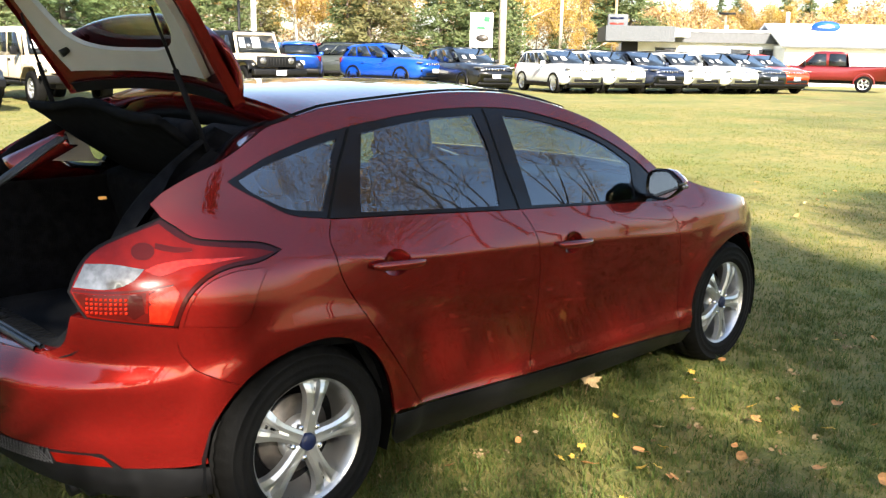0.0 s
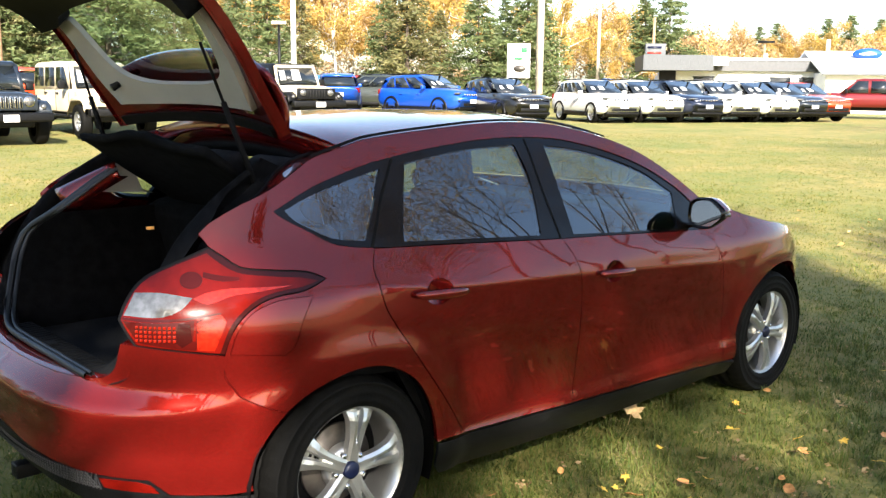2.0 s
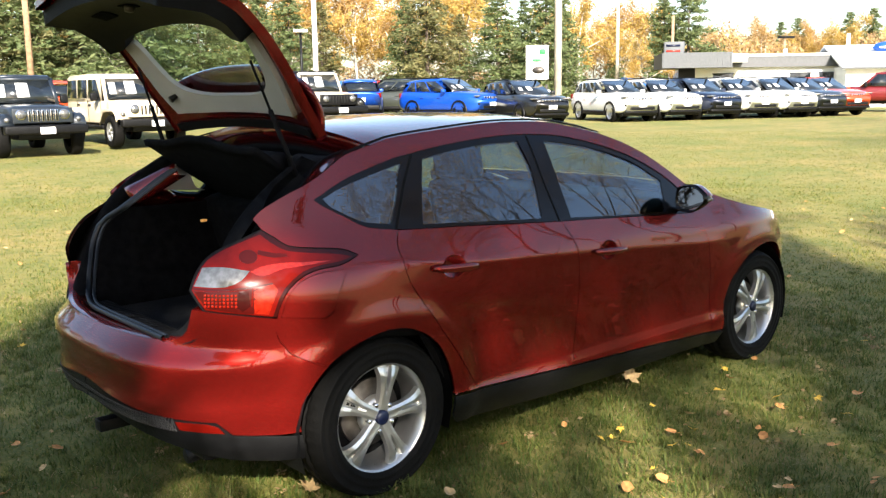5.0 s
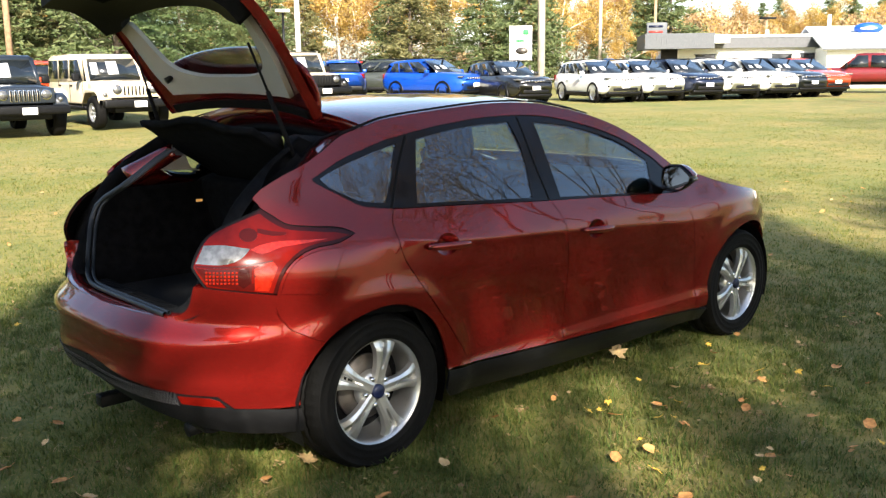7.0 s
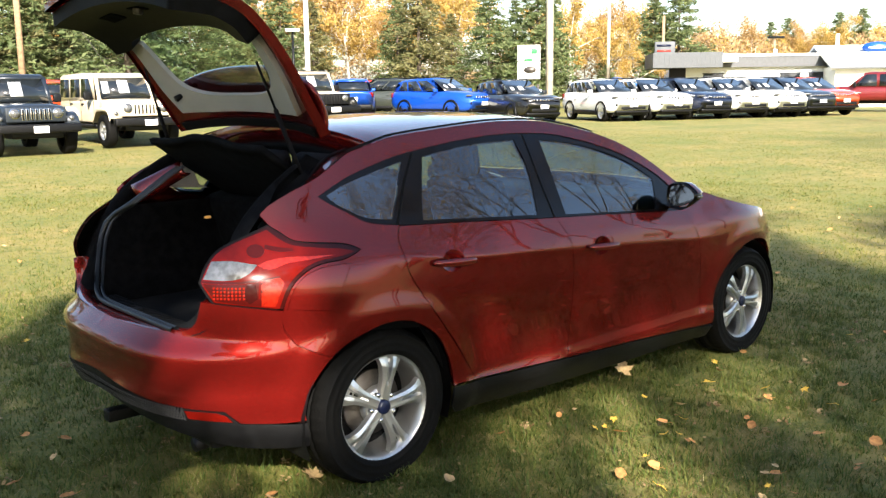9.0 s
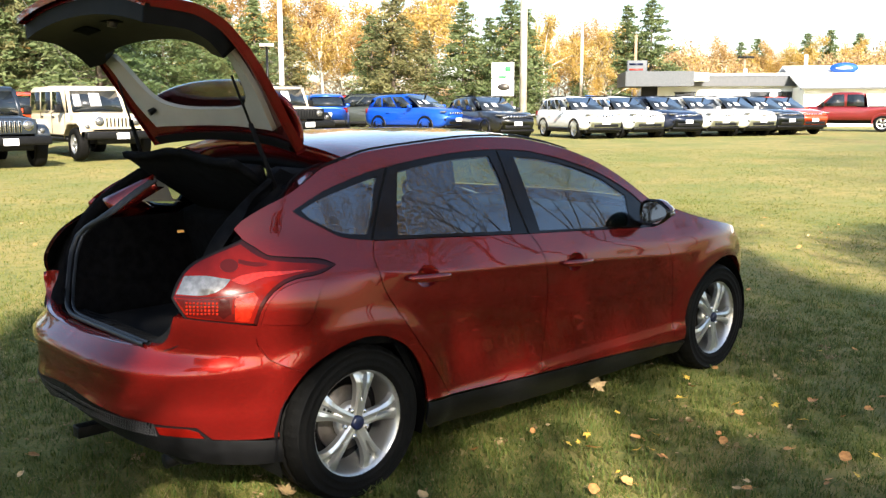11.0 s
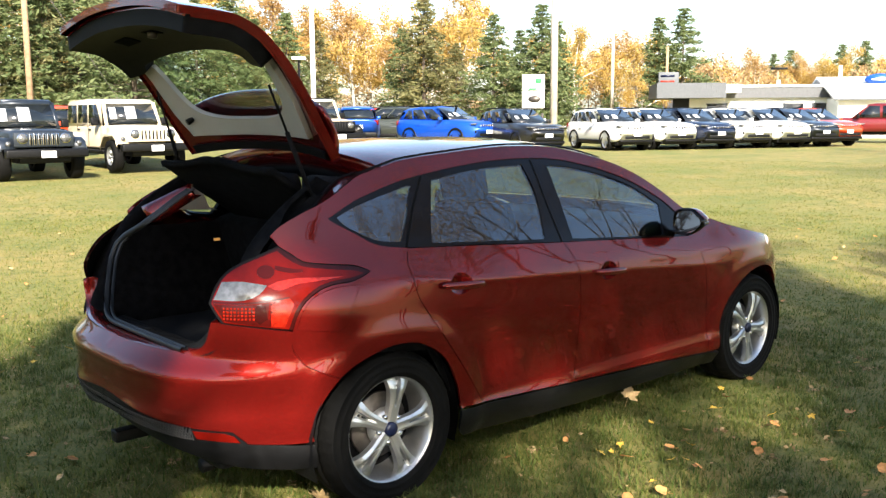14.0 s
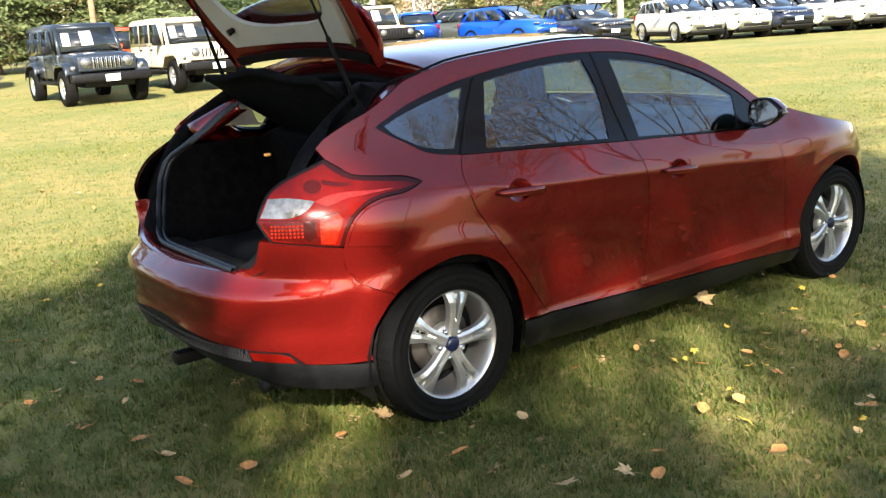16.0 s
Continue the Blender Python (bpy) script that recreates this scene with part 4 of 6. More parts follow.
for s in (-1, 1):
    seal = bmesh.new()
    rows_a = []
    line = spline(APERTURE, 0.03, closed=False)
    for p in line:
        x = hermite(APX, p.y) + 0.03 * smooth(0.3, 0.6, p.x)
        y = p.x * s
        outy = (p.x + 0.13 * smooth(0.2, 0.5, p.x) * smooth(1.02, 0.88, p.y) + 0.085 * smooth(0.88, 1.02, p.y) * (1 - 0.75 * smooth(1.13, 1.22, p.y))) * s
        lowz = p.y - 0.004
        rows_a.append([(x - 0.07 * (1 - smooth(0.2, 0.55, p.x)) + 0.02, outy, lowz), (x + 0.0, y + 0.02 * s, p.y), (x + 0.02, y, p.y + 0.012), (x + 0.05, y - 0.012 * s, p.y), (x + 0.09, y, p.y - 0.02)])
    # dull carpet black here puts the shade of the boot edge into the colour
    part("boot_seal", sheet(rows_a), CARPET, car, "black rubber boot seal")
    gutter = []
    for u, z in spline([(0.04, 1.348), (-0.15, 1.313), (-0.20, 1.286), (-0.318, 1.220), (-0.408, 1.180), (-0.477, 1.135), (-0.495, 1.110)], 0.03, closed=False):
        x, y, _ = skin(u, z)
        y = abs(y) * (left_trim(x, z) if s > 0 else 1)
        w = 0.055 + 0.105 * smooth(1.17, 1.30, z)
        gutter.append([(x, s * y, z), (x + 0.008, s * (y - 0.2 * w), z - 0.016), (x + 0.015, s * (y - 0.6 * w), z - 0.026), (x + 0.02, s * (y - w), z - 0.022)])
    part("boot_gutter", sheet(gutter), RED, car)
    lip = [[(q[3][0] + 0.006 * math.cos(a), q[3][1] + 0.010 * math.cos(a), q[3][2] + 0.010 * math.sin(a)) for a in [2 * math.pi * k / 6 for k in range(7)]] for q in gutter]
    part("gutter_seal", sheet(lip), SEAL, car)
    rows_b = []
    for z in (0.56, 0.68, 0.80, 0.92, 1.04):
        x0 = hermite(APX, z) + 0.06
        rows_b.append([(x0 + (0.25 - x0) * k / 4, s * (0.49 + 0.05 * smooth(0.6, 0.9, z)), z) for k in range(5)])
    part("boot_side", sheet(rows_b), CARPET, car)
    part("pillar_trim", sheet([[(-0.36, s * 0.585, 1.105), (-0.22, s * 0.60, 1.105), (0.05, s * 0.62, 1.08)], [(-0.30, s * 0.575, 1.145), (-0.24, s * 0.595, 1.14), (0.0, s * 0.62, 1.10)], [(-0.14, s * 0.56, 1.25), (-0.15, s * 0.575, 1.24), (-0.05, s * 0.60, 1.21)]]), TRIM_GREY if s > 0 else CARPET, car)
FAR_SEAL = [(-0.50, 0.690), (-0.25, 0.690), (0.05, 0.690), (0.20, 0.697), (0.27, 0.725), (0.31, 0.765), (0.37, 0.850), (0.42, 0.920), (0.435, 0.985), (0.395, 1.025), (0.326, 1.062), (0.26, 1.125), (0.215, 1.225)]
for inner, r, m in ((0.0, 0.011, SEAL_SHEEN), (0.030, 0.007, SEAL_SHEEN)):
    line = [(hermite(APX, p.y) - 0.012 + 0.5 * inner, p.x - 0.8 * inner * smooth(0.0, 0.3, p.x), p.y + 0.2 * inner) for p in spline(FAR_SEAL, 0.03, closed=False)]
    ring = [[(x + r * math.cos(a), y + r * math.sin(a) * 0.8, z + r * math.sin(a)) for a in [2 * math.pi * k / 8 for k in range(9)]] for x, y, z in line]
    part("boot_seal", sheet(ring), m, car, "black rubber boot seal")
wing = []
for i in range(9):
    f = i / 8
    top = Vector((-0.420, 0.466, 1.140)).lerp(Vector((-0.250, 0.300, 1.250)), f)
    low = Vector((-0.404, 0.395, 1.075)).lerp(Vector((-0.240, 0.278, 1.195)), f)
    wing.append([top + Vector((0.03, 0.04, -0.01)), top, top.lerp(low, 0.5) + Vector((-0.012, 0, 0.012)), low, low + Vector((0.03, 0.0, -0.004))])
part("spoiler_wing", sheet(wing, 0.004), RED, car, "red edge of the body beside the boot")
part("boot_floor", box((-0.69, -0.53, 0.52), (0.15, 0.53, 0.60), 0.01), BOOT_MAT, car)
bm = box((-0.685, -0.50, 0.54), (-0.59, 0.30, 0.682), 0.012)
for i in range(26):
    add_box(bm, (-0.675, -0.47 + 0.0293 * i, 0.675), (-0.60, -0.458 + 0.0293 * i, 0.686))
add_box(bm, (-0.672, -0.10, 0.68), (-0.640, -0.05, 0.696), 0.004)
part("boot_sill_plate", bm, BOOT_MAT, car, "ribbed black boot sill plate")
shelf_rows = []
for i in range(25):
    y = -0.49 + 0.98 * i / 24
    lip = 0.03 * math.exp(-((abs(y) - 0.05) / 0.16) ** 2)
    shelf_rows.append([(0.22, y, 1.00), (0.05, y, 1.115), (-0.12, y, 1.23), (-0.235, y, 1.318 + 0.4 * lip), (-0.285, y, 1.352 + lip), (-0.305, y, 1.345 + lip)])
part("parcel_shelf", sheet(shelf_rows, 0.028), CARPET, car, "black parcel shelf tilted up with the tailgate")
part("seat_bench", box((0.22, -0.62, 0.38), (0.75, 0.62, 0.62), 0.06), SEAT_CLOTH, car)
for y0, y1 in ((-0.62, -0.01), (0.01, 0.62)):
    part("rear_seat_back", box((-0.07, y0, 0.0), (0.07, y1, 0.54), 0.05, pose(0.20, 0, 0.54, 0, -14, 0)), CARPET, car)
for y in (-0.34, 0.34, -0.0):
    part("head_restraint", box((-0.04, y - 0.12, 0.0), (0.05, y + 0.12, 0.15), 0.04, pose(0.06, 0, 1.15, 0, -10, 0)), SEAT_CLOTH, car)
for y in (-0.36, 0.36):
    part("front_seat", box((1.05, y - 0.25, 0.36), (1.55, y + 0.25, 0.56), 0.07), SEAT_CLOTH, car)
    part("seat_back", box((-0.06, y - 0.25, 0.0), (0.07, y + 0.25, 0.66), 0.07, pose(1.07, 0, 0.50, 0, -16, 0)), SEAT_CLOTH, car)
    part("head_restraint", box((-0.05, y - 0.14, 0.0), (0.05, y + 0.14, 0.20), 0.05, pose(0.86, 0, 1.14, 0, -10, 0)), SEAT_CLOTH, car)
part("dashboard", box((1.72, -0.70, 0.55), (2.30, 0.70, 0.98), 0.10), BLACK_PLASTIC, car)
wheel_ring = lathe([(0.185 + 0.014 * math.cos(a), 0.014 * math.sin(a)) for a in [2 * math.pi * i / 10 for i in range(11)]], 32)
bmesh.ops.transform(wheel_ring, matrix=pose(1.60, 0.36, 0.88, 0, 0, 90) @ pose(0, 0, 0, -25, 0, 0), verts=wheel_ring.verts)
part("steering_wheel", wheel_ring, BLACK_PLASTIC, car)
bm = bmesh.new()
add_box(bm, (-0.75, 0.07, 0.185), (-0.40, 0.13, 0.235), 0.006)
part("tow_bar", bm, BLACK_PLASTIC, car, "black square tow bar receiver")
part("exhaust_tip", tube((-0.60, -0.40, 0.185), (-0.35, -0.40, 0.20), 0.03, 0.03, 14), BLACK_PLASTIC, car)
for left in (False, True):
    rows_d = []
    for p in [q for q in edge if q.x <= 1.5]:
        x, y, z = skin(p.x, p.y)
        sg = -1 if left else 1
        rows_d.append([(x, sg * (y + 0.001), z + 0.003), (x, sg * (y + 0.009), z + 0.0115)])
    part("roof_ditch", sheet(rows_d), RUBBER, car)
LAMP_GLOW = material("boot_lamp_glow", (0.9, 0.5, 0.15), rough=0.4, Emission_Color=(1.0, 0.45, 0.12, 1), Emission_Strength=0.12)
part("boot_lamp", box((-0.06, 0.455, 0.948), (-0.03, 0.470, 0.960), 0.003), LAMP_GLOW, car, "small amber boot lamp, lit")
part("seat_belt_tag", quad_panel([(-0.40, -0.50, 1.00), (-0.37, -0.50, 0.95), (-0.35, -0.50, 0.97), (-0.38, -0.50, 1.03)], 0.003), PAPER, car, "small pale tag")

# ---- ground ----


def ground_height(x, y):
    r = math.hypot(x - 0.8, y + 0.6)
    return 0.14 * smooth(3.0, 18.0, r) + 0.17 * smooth(20.0, 27.0, r) * smooth(41.0, 50.0, math.degrees(math.atan2(y, x)))


rows_g = []
for k in range(64):
    r = 0.02 + 0.35 * k if k < 12 else 4.0 * 1.115 ** (k - 12)
    rows_g.append([(0.8 + r * math.cos(2 * math.pi * i / 96), -0.6 + r * math.sin(2 * math.pi * i / 96),
                    ground_height(0.8 + r * math.cos(2 * math.pi * i / 96), -0.6 + r * math.sin(2 * math.pi * i / 96)) + (0.012 * noise.noise(Vector((r * 2 * math.cos(2 * math.pi * i / 96), r * 2 * math.sin(2 * math.pi * i / 96), 0))) if r < 12 else 0)) for i in range(97)])
bm = sheet(rows_g)
bmesh.ops.remove_doubles(bm, verts=bm.verts, dist=1e-4)
bmesh.ops.recalc_face_normals(bm, faces=bm.faces)
ground = tagged(mesh_object("ground", bm, GRASS), "mown autumn lawn with worn yellowish patches", "lawn", kind="structure")

# ---- parked vehicles ----
TYRE_FAR = RUBBER


def paint(name, color, metal=0.2):
    return material(name, color, rough=0.35, metal=metal, vary=0.04, scale=2, coat=0.8)


def far_wheel(parent, x, y, r, w, rim_r, rim_mat, spokes=5):
    s = -1 if y < 0 else 1
    wheel = new("wheel")
    wheel.parent = parent
    wheel.matrix_basis = pose(x, y, r, 0, 0, 0 if s < 0 else 180)
    h = w / 2
    part("tyre", lathe([(rim_r, h * 0.8), (rim_r * 1.08, h), (r * 0.95, h * 0.95), (r, h * 0.6), (r, -h * 0.6), (r * 0.95, -h * 0.95), (rim_r * 1.08, -h), (rim_r, -h * 0.8)], 28), RUBBER, wheel)
    rim = part("rim", lathe([(0.0, -h * 0.45), (rim_r * 0.25, -h * 0.5), (rim_r * 0.3, -h * 0.25), (rim_r * 0.86, -h * 0.2)], 28), BLACK_PLASTIC, wheel)
    part("rim_lip", lathe([(rim_r * 0.86, -h * 0.2), (rim_r * 0.93, -h * 0.9), (rim_r * 1.04, -h * 0.93)], 28), rim_mat, rim)
    bm = bmesh.new()
    for k in range(spokes):
        add_box(bm, (rim_r * 0.1, -h * 0.72, -rim_r * 0.17), (rim_r * 0.97, -h * 0.45, rim_r * 0.17), 0, Matrix.Rotation(2 * math.pi * k / spokes + 0.4, 4, "Y"))
    part("spokes", bm, rim_mat, rim)
    return wheel


def crossover(place, mat, label, rim_mat, slots=True, papers=True, rear_plate=False):
    """A mid-size SUV: nose along +x, standing on z = 0."""
    root = tagged(group_root("suv"), label, "suv", "parked vehicles")
    def widen(x):
        return 0.925 * (1 - 0.30 * max(0.0, (x - 1.55) / 0.8) ** 2.2 - 0.14 * max(0.0, (-1.5 - x) / 0.8) ** 2.2)
    tops = [(-2.30, 1.00), (-2.22, 1.12), (-1.5, 1.13), (0.0, 1.10), (0.80, 1.12), (1.2, 1.105), (1.8, 1.05), (2.15, 0.975), (2.34, 0.82)]
    rows = []
    for i in range(33):
        x = -2.30 + 4.64 * i / 32
        top = hermite(tops, x)
        w = widen(x)
        low = 0.36 + 0.10 * smooth(2.0, 2.34, x) + 0.10 * smooth(-1.9, -2.3, x)
        half = [(w * 0.94, low), (w * 0.985, low + 0.12), (w, 0.66), (w * 0.985, 0.86), (w * 0.93, top - 0.05), (w * 0.86, top), (w * 0.45, top + 0.025), (0.0, top + 0.03)]
        rows.append([(x, -y, z) for y, z in half] + [(x, y, z) for y, z in half[-2::-1]])
    bm = sheet(rows)
    bmesh.ops.holes_fill(bm, edges=bm.edges)
    bmesh.ops.recalc_face_normals(bm, faces=bm.faces)
    part("body", bm, mat, root)
    roof = [(-2.00, 1.52), (-1.7, 1.60), (-1.0, 1.655), (-0.4, 1.665), (-0.05, 1.63)]
    base = [(-2.22, 1.09), (-1.7, 1.11), (-1.0, 1.11), (-0.2, 1.10), (0.86, 1.11)]
    rows = []
    for (rx, rz), (bx, bz) in zip(roof, base):
        wb = widen(bx) * 0.86
        half = [(bx, wb, bz), (bx * 0.6 + rx * 0.4, wb * 0.6 + 0.68 * 0.4, bz * 0.6 + (rz - 0.06) * 0.4), (rx, 0.68, rz - 0.06), (rx, 0.58, rz - 0.01), (rx, 0.0, rz + 0.015)]
        rows.append([(x, -y, z) for x, y, z in half] + [(x, y, z) for x, y, z in half[-2::-1]])
    bm = sheet(rows)
    bmesh.ops.holes_fill(bm, edges=bm.edges)
    bmesh.ops.recalc_face_normals(bm, faces=bm.faces)
    part("cabin", bm, mat, root)
    for s in (-1, 1):
        def side(t, k):
            """t along, k up the side of the cabin."""
            bx, rx = -2.16 + t * 2.96, -1.95 + t * 1.88
            bz, rz = 1.12, hermite([(-2.02, 1.44), (-1.7, 1.535), (-1.0, 1.59), (-0.2, 1.60), (0.25, 1.565)], rx)
            wb = widen(bx) * 0.865
            return (bx + (rx - bx) * k, s * (wb + (0.69 - wb) * k + 0.006), bz + (rz - bz) * k)
        for t0, t1 in ((0.10, 0.30), (0.325, 0.60), (0.625, 0.93)):
            pts = [side(t0, 0.06), side(t1, 0.06), side(t1 - 0.02, 0.92), side(t0 + (0.06 if t0 < 0.2 else 0.0), 0.92)]
            part("side_window", quad_panel(pts if s < 0 else pts[::-1], 0.004), FAR_GLASS, root)
        part("door_mirror", box((0.50, min(s * 0.90, s * 1.08), 1.10), (0.64, max(s * 0.90, s * 1.08), 1.24), 0.04), mat, root)
        part("roof_rail", box((-1.7, s * 0.60 - 0.02, 1.655), (0.0, s * 0.60 + 0.02, 1.70), 0.015), BLACK_PLASTIC, root)
        for x in (1.36, -1.36):
            far_wheel(root, x, s * 0.80, 0.355, 0.235, 0.235, rim_mat)
            rows = [[(x + r * math.cos(a), s * (0.925 + d), 0.36 + r * math.sin(a)) for r, d in ((0.37, -0.12), (0.375, 0.022), (0.45, 0.018), (0.46, -0.02))] for a in [radians(-12 + 204 * i / 16) for i in range(17)]]
            part("wheel_arch", sheet(rows), BLACK_PLASTIC, root)
        part("sill", box((-1.0, min(s * 0.87, s * 0.935), 0.30), (1.0, max(s * 0.87, s * 0.935), 0.43), 0.02), BLACK_PLASTIC, root)
        for x in (0.22, -0.78):
            part("door_handle", box((x - 0.10, s * 0.93 - 0.015, 0.885), (x + 0.10, s * 0.93 + 0.015, 0.915), 0.01), mat, root)
        part("head_lamp", box((-0.17, -0.20, -0.025), (0.05, 0.20, 0.03), 0.015, pose(2.19, s * 0.60, 0.96, 0, 0, -s * 28)), TAIL_CLEAR, root)
        part("fog_lamp", box((-0.05, -0.11, -0.05), (0.06, 0.11, 0.05), 0.02, pose(2.20, s * 0.62, 0.66, 0, 0, -s * 25)), BLACK_PLASTIC, root)
        part("tail_lamp", box((-0.05, -0.13, -0.10), (0.05, 0.13, 0.10), 0.03, pose(-2.22, s * 0.70, 0.98, 0, 0, s * 28)), TAIL_RED, root)
    ws = [(0.86, -0.74, 1.135), (0.86, 0.74, 1.135), (0.0, 0.60, 1.615), (0.0, -0.60, 1.615)]
    screen = part("windscreen", quad_panel([(x + 0.012, y, z + 0.012) for x, y, z in ws], 0.004), FAR_GLASS, root)
    if papers:
        for y, w, h in ((-0.46, 0.15, 0.24), (-0.06, 0.22, 0.30)):
            def on_ws(yy, k):
                return (0.86 - 0.86 * k + 0.028, yy * (1 - 0.15 * k), 1.135 + 0.48 * k + 0.034)
            part("price_paper", quad_panel([on_ws(y - w / 2, 0.22), on_ws(y + w / 2, 0.22), on_ws(y + w / 2, 0.22 + h), on_ws(y - w / 2, 0.22 + h)], 0.003), PAPER, screen)
    part("rear_window", quad_panel([(-2.225, 0.66, 1.15), (-2.225, -0.66, 1.15), (-2.055, -0.58, 1.47), (-2.055, 0.58, 1.47)], 0.006), FAR_GLASS, root)
    if slots:
        for k in range(7):
            y = (k - 3) * 0.125
            slot = part("grille_slot", box((2.20, y - 0.048, 0.80), (2.335 - 0.10 * abs(y), y + 0.048, 0.95), 0.02), CHROME, root)
            part("slot_opening", box((2.25, y - 0.033, 0.815), (2.342 - 0.10 * abs(y), y + 0.033, 0.935), 0.012), BLACK_PLASTIC, slot)
    part("lower_grille", box((2.10, -0.55, 0.46), (2.345, 0.55, 0.60), 0.03), BLACK_PLASTIC, root)
    part("skid_lip", box((2.05, -0.72, 0.33), (2.30, 0.72, 0.45), 0.05), BLACK_PLASTIC, root)
    part("front_plate", box((2.345, -0.17, 0.58), (2.36, 0.17, 0.72), 0.004), PAPER, root)
    part("rear_lower", box((-2.34, -0.75, 0.40), (-2.10, 0.75, 0.60), 0.05), BLACK_PLASTIC, root)
    part("underside", box((-2.0, -0.75, 0.24), (2.05, 0.75, 0.42), 0.03), BLACK_PLASTIC, root)
    if rear_plate:
        part("rear_plate", box((-2.33, -0.17, 0.74), (-2.30, 0.17, 0.88), 0.004), PAPER, root)
    root.matrix_basis = place
    return root


def offroader(place, mat, label, top_mat, arch_mat, dark_grille=False, long=True):
    """A boxy four-door off-roader, nose along +x."""
    root = tagged(group_root("offroader"), label, "off-roader", "parked vehicles")
    grille_mat = BLACK_PLASTIC if dark_grille else mat
    part("tub", box((-2.05, -0.79, 0.58), (0.85, 0.79, 1.16), 0.05), mat, root)
    rows = []
    for x, w, z in ((0.80, 0.76, 1.16), (1.2, 0.73, 1.15), (1.7, 0.67, 1.125), (1.98, 0.64, 1.09), (2.04, 0.62, 1.02)):
        half = [(w, 0.70), (w, z - 0.06), (w * 0.93, z), (w * 0.5, z + 0.03), (0, z + 0.035)]
        rows.append([(x, -y, zz) for y, zz in half] + [(x, y, zz) for y, zz in half[-2::-1]])
    bm = sheet(rows)
    bmesh.ops.holes_fill(bm, edges=bm.edges)
    bmesh.ops.recalc_face_normals(bm, faces=bm.faces)
    part("bonnet", bm, mat, root)
    rows = []
    for x, w, z in ((-2.05, 0.74, 1.80), (-1.9, 0.76, 1.83), (-0.5, 0.75, 1.85), (0.35, 0.72, 1.83), (0.45, 0.70, 1.79)):
        half = [(x if x > -2 else -2.05, 0.79, 1.14), (x, w, z - 0.06), (x, w - 0.07, z), (x, 0, z + 0.01)]
        if x > 0.4:
            half[0] = (0.78, 0.76, 1.14)
        elif x > 0.3:
            half[0] = (0.70, 0.77, 1.14)
        rows.append([(a, -b, c) for a, b, c in half] + [(a, b, c) for a, b, c in half[-2::-1]])
    bm = sheet(rows)
    bmesh.ops.holes_fill(bm, edges=bm.edges)
    bmesh.ops.recalc_face_normals(bm, faces=bm.faces)
    part("hard_top", bm, top_mat, root)
    for s in (-1, 1):
        for x0, x1, slant in ((-1.95, -1.25, 0.0), (-1.12, -0.42, 0.0), (-0.28, 0.50, 0.22)):
            pts = [(x0, s * 0.788, 1.22), (x1 + slant * 0.4, s * 0.788, 1.22), (x1 - slant, s * 0.760, 1.70), (x0, s * 0.760, 1.70)]
            part("side_window", quad_panel(pts if s < 0 else pts[::-1], 0.008), FAR_GLASS, root)
        for x in (0.60, -0.36, -1.20):
            part("door_seam", box((x - 0.008, s * 0.792 - 0.004, 0.62), (x + 0.008, s * 0.792 + 0.004, 1.16), 0), BLACK_PLASTIC, root)
        for x in (-0.22, -1.08):
            part("door_handle", box((x - 0.08, s * 0.80 - 0.02, 1.03), (x + 0.08, s * 0.80 + 0.02, 1.07), 0.01), BLACK_PLASTIC, root)
        part("door_mirror", box((0.50, min(s * 0.84, s * 1.02), 1.17), (0.60, max(s * 0.84, s * 1.02), 1.36), 0.03), BLACK_PLASTIC, root)
        part("mirror_arm", box((0.52, min(s * 0.77, s * 0.86), 1.18), (0.58, max(s * 0.77, s * 0.86), 1.22), 0.01), BLACK_PLASTIC, root)
        for x in (1.475, -1.475):
            far_wheel(root, x, s * 0.79, 0.405, 0.255, 0.225, ALLOY)
            rows = []
            for px, pz in ((x - 0.62, 0.62), (x - 0.50, 0.84), (x - 0.34, 0.965), (x + 0.30, 0.98), (x + 0.47, 0.90), (x + 0.56, 0.72)):
                rows.append([(px, s * 0.60, pz), (px, s * 0.90, pz), (px, s * 0.935, pz - 0.035), (px, s * 0.93, pz - 0.09)])
            part("wheel_arch", sheet(rows, 0.02), arch_mat, root)
        part("side_step", box((-0.9, min(s * 0.72, s * 0.86), 0.46), (0.85, max(s * 0.72, s * 0.86), 0.54), 0.02), BLACK_PLASTIC, root)
        lamp = part("head_lamp", tube((2.02, s * 0.46, 0.955), (2.075, s * 0.46, 0.955), 0.105, 0.10, 20), TAIL_CLEAR, root)
        part("lamp_ring", tube((2.01, s * 0.46, 0.955), (2.06, s * 0.46, 0.955), 0.118, 0.118, 20), CHROME if not dark_grille else BLACK_PLASTIC, lamp)
        part("turn_signal", tube((1.98, s * 0.76, 0.84), (2.05, s * 0.76, 0.84), 0.055, 0.05, 14), TAIL_CLEAR, root)
        part("tail_lamp", box((-2.10, s * 0.71 - 0.06, 0.92), (-2.03, s * 0.71 + 0.06, 1.10), 0.015), TAIL_RED, root)
    part("grille", box((1.98, -0.64, 0.76), (2.05, 0.64, 1.09), 0.02), grille_mat, root)
    for k in range(7):
        y = (k - 3) * 0.095
        slot = part("grille_slot", box((2.02, y - 0.034, 0.80), (2.062, y + 0.034, 1.06), 0.015), CHROME if mat.name.startswith("slate") else grille_mat, root)
        part("slot_opening", box((2.04, y - 0.022, 0.815), (2.066, y + 0.022, 1.045), 0.01), BLACK_PLASTIC, slot)
    part("front_bumper", box((2.12, -0.88, 0.53), (2.32, 0.88, 0.72), 0.04), BLACK_PLASTIC, root)
    part("front_plate", box((2.325, -0.16, 0.53), (2.335, 0.16, 0.68), 0.004), PAPER, root)
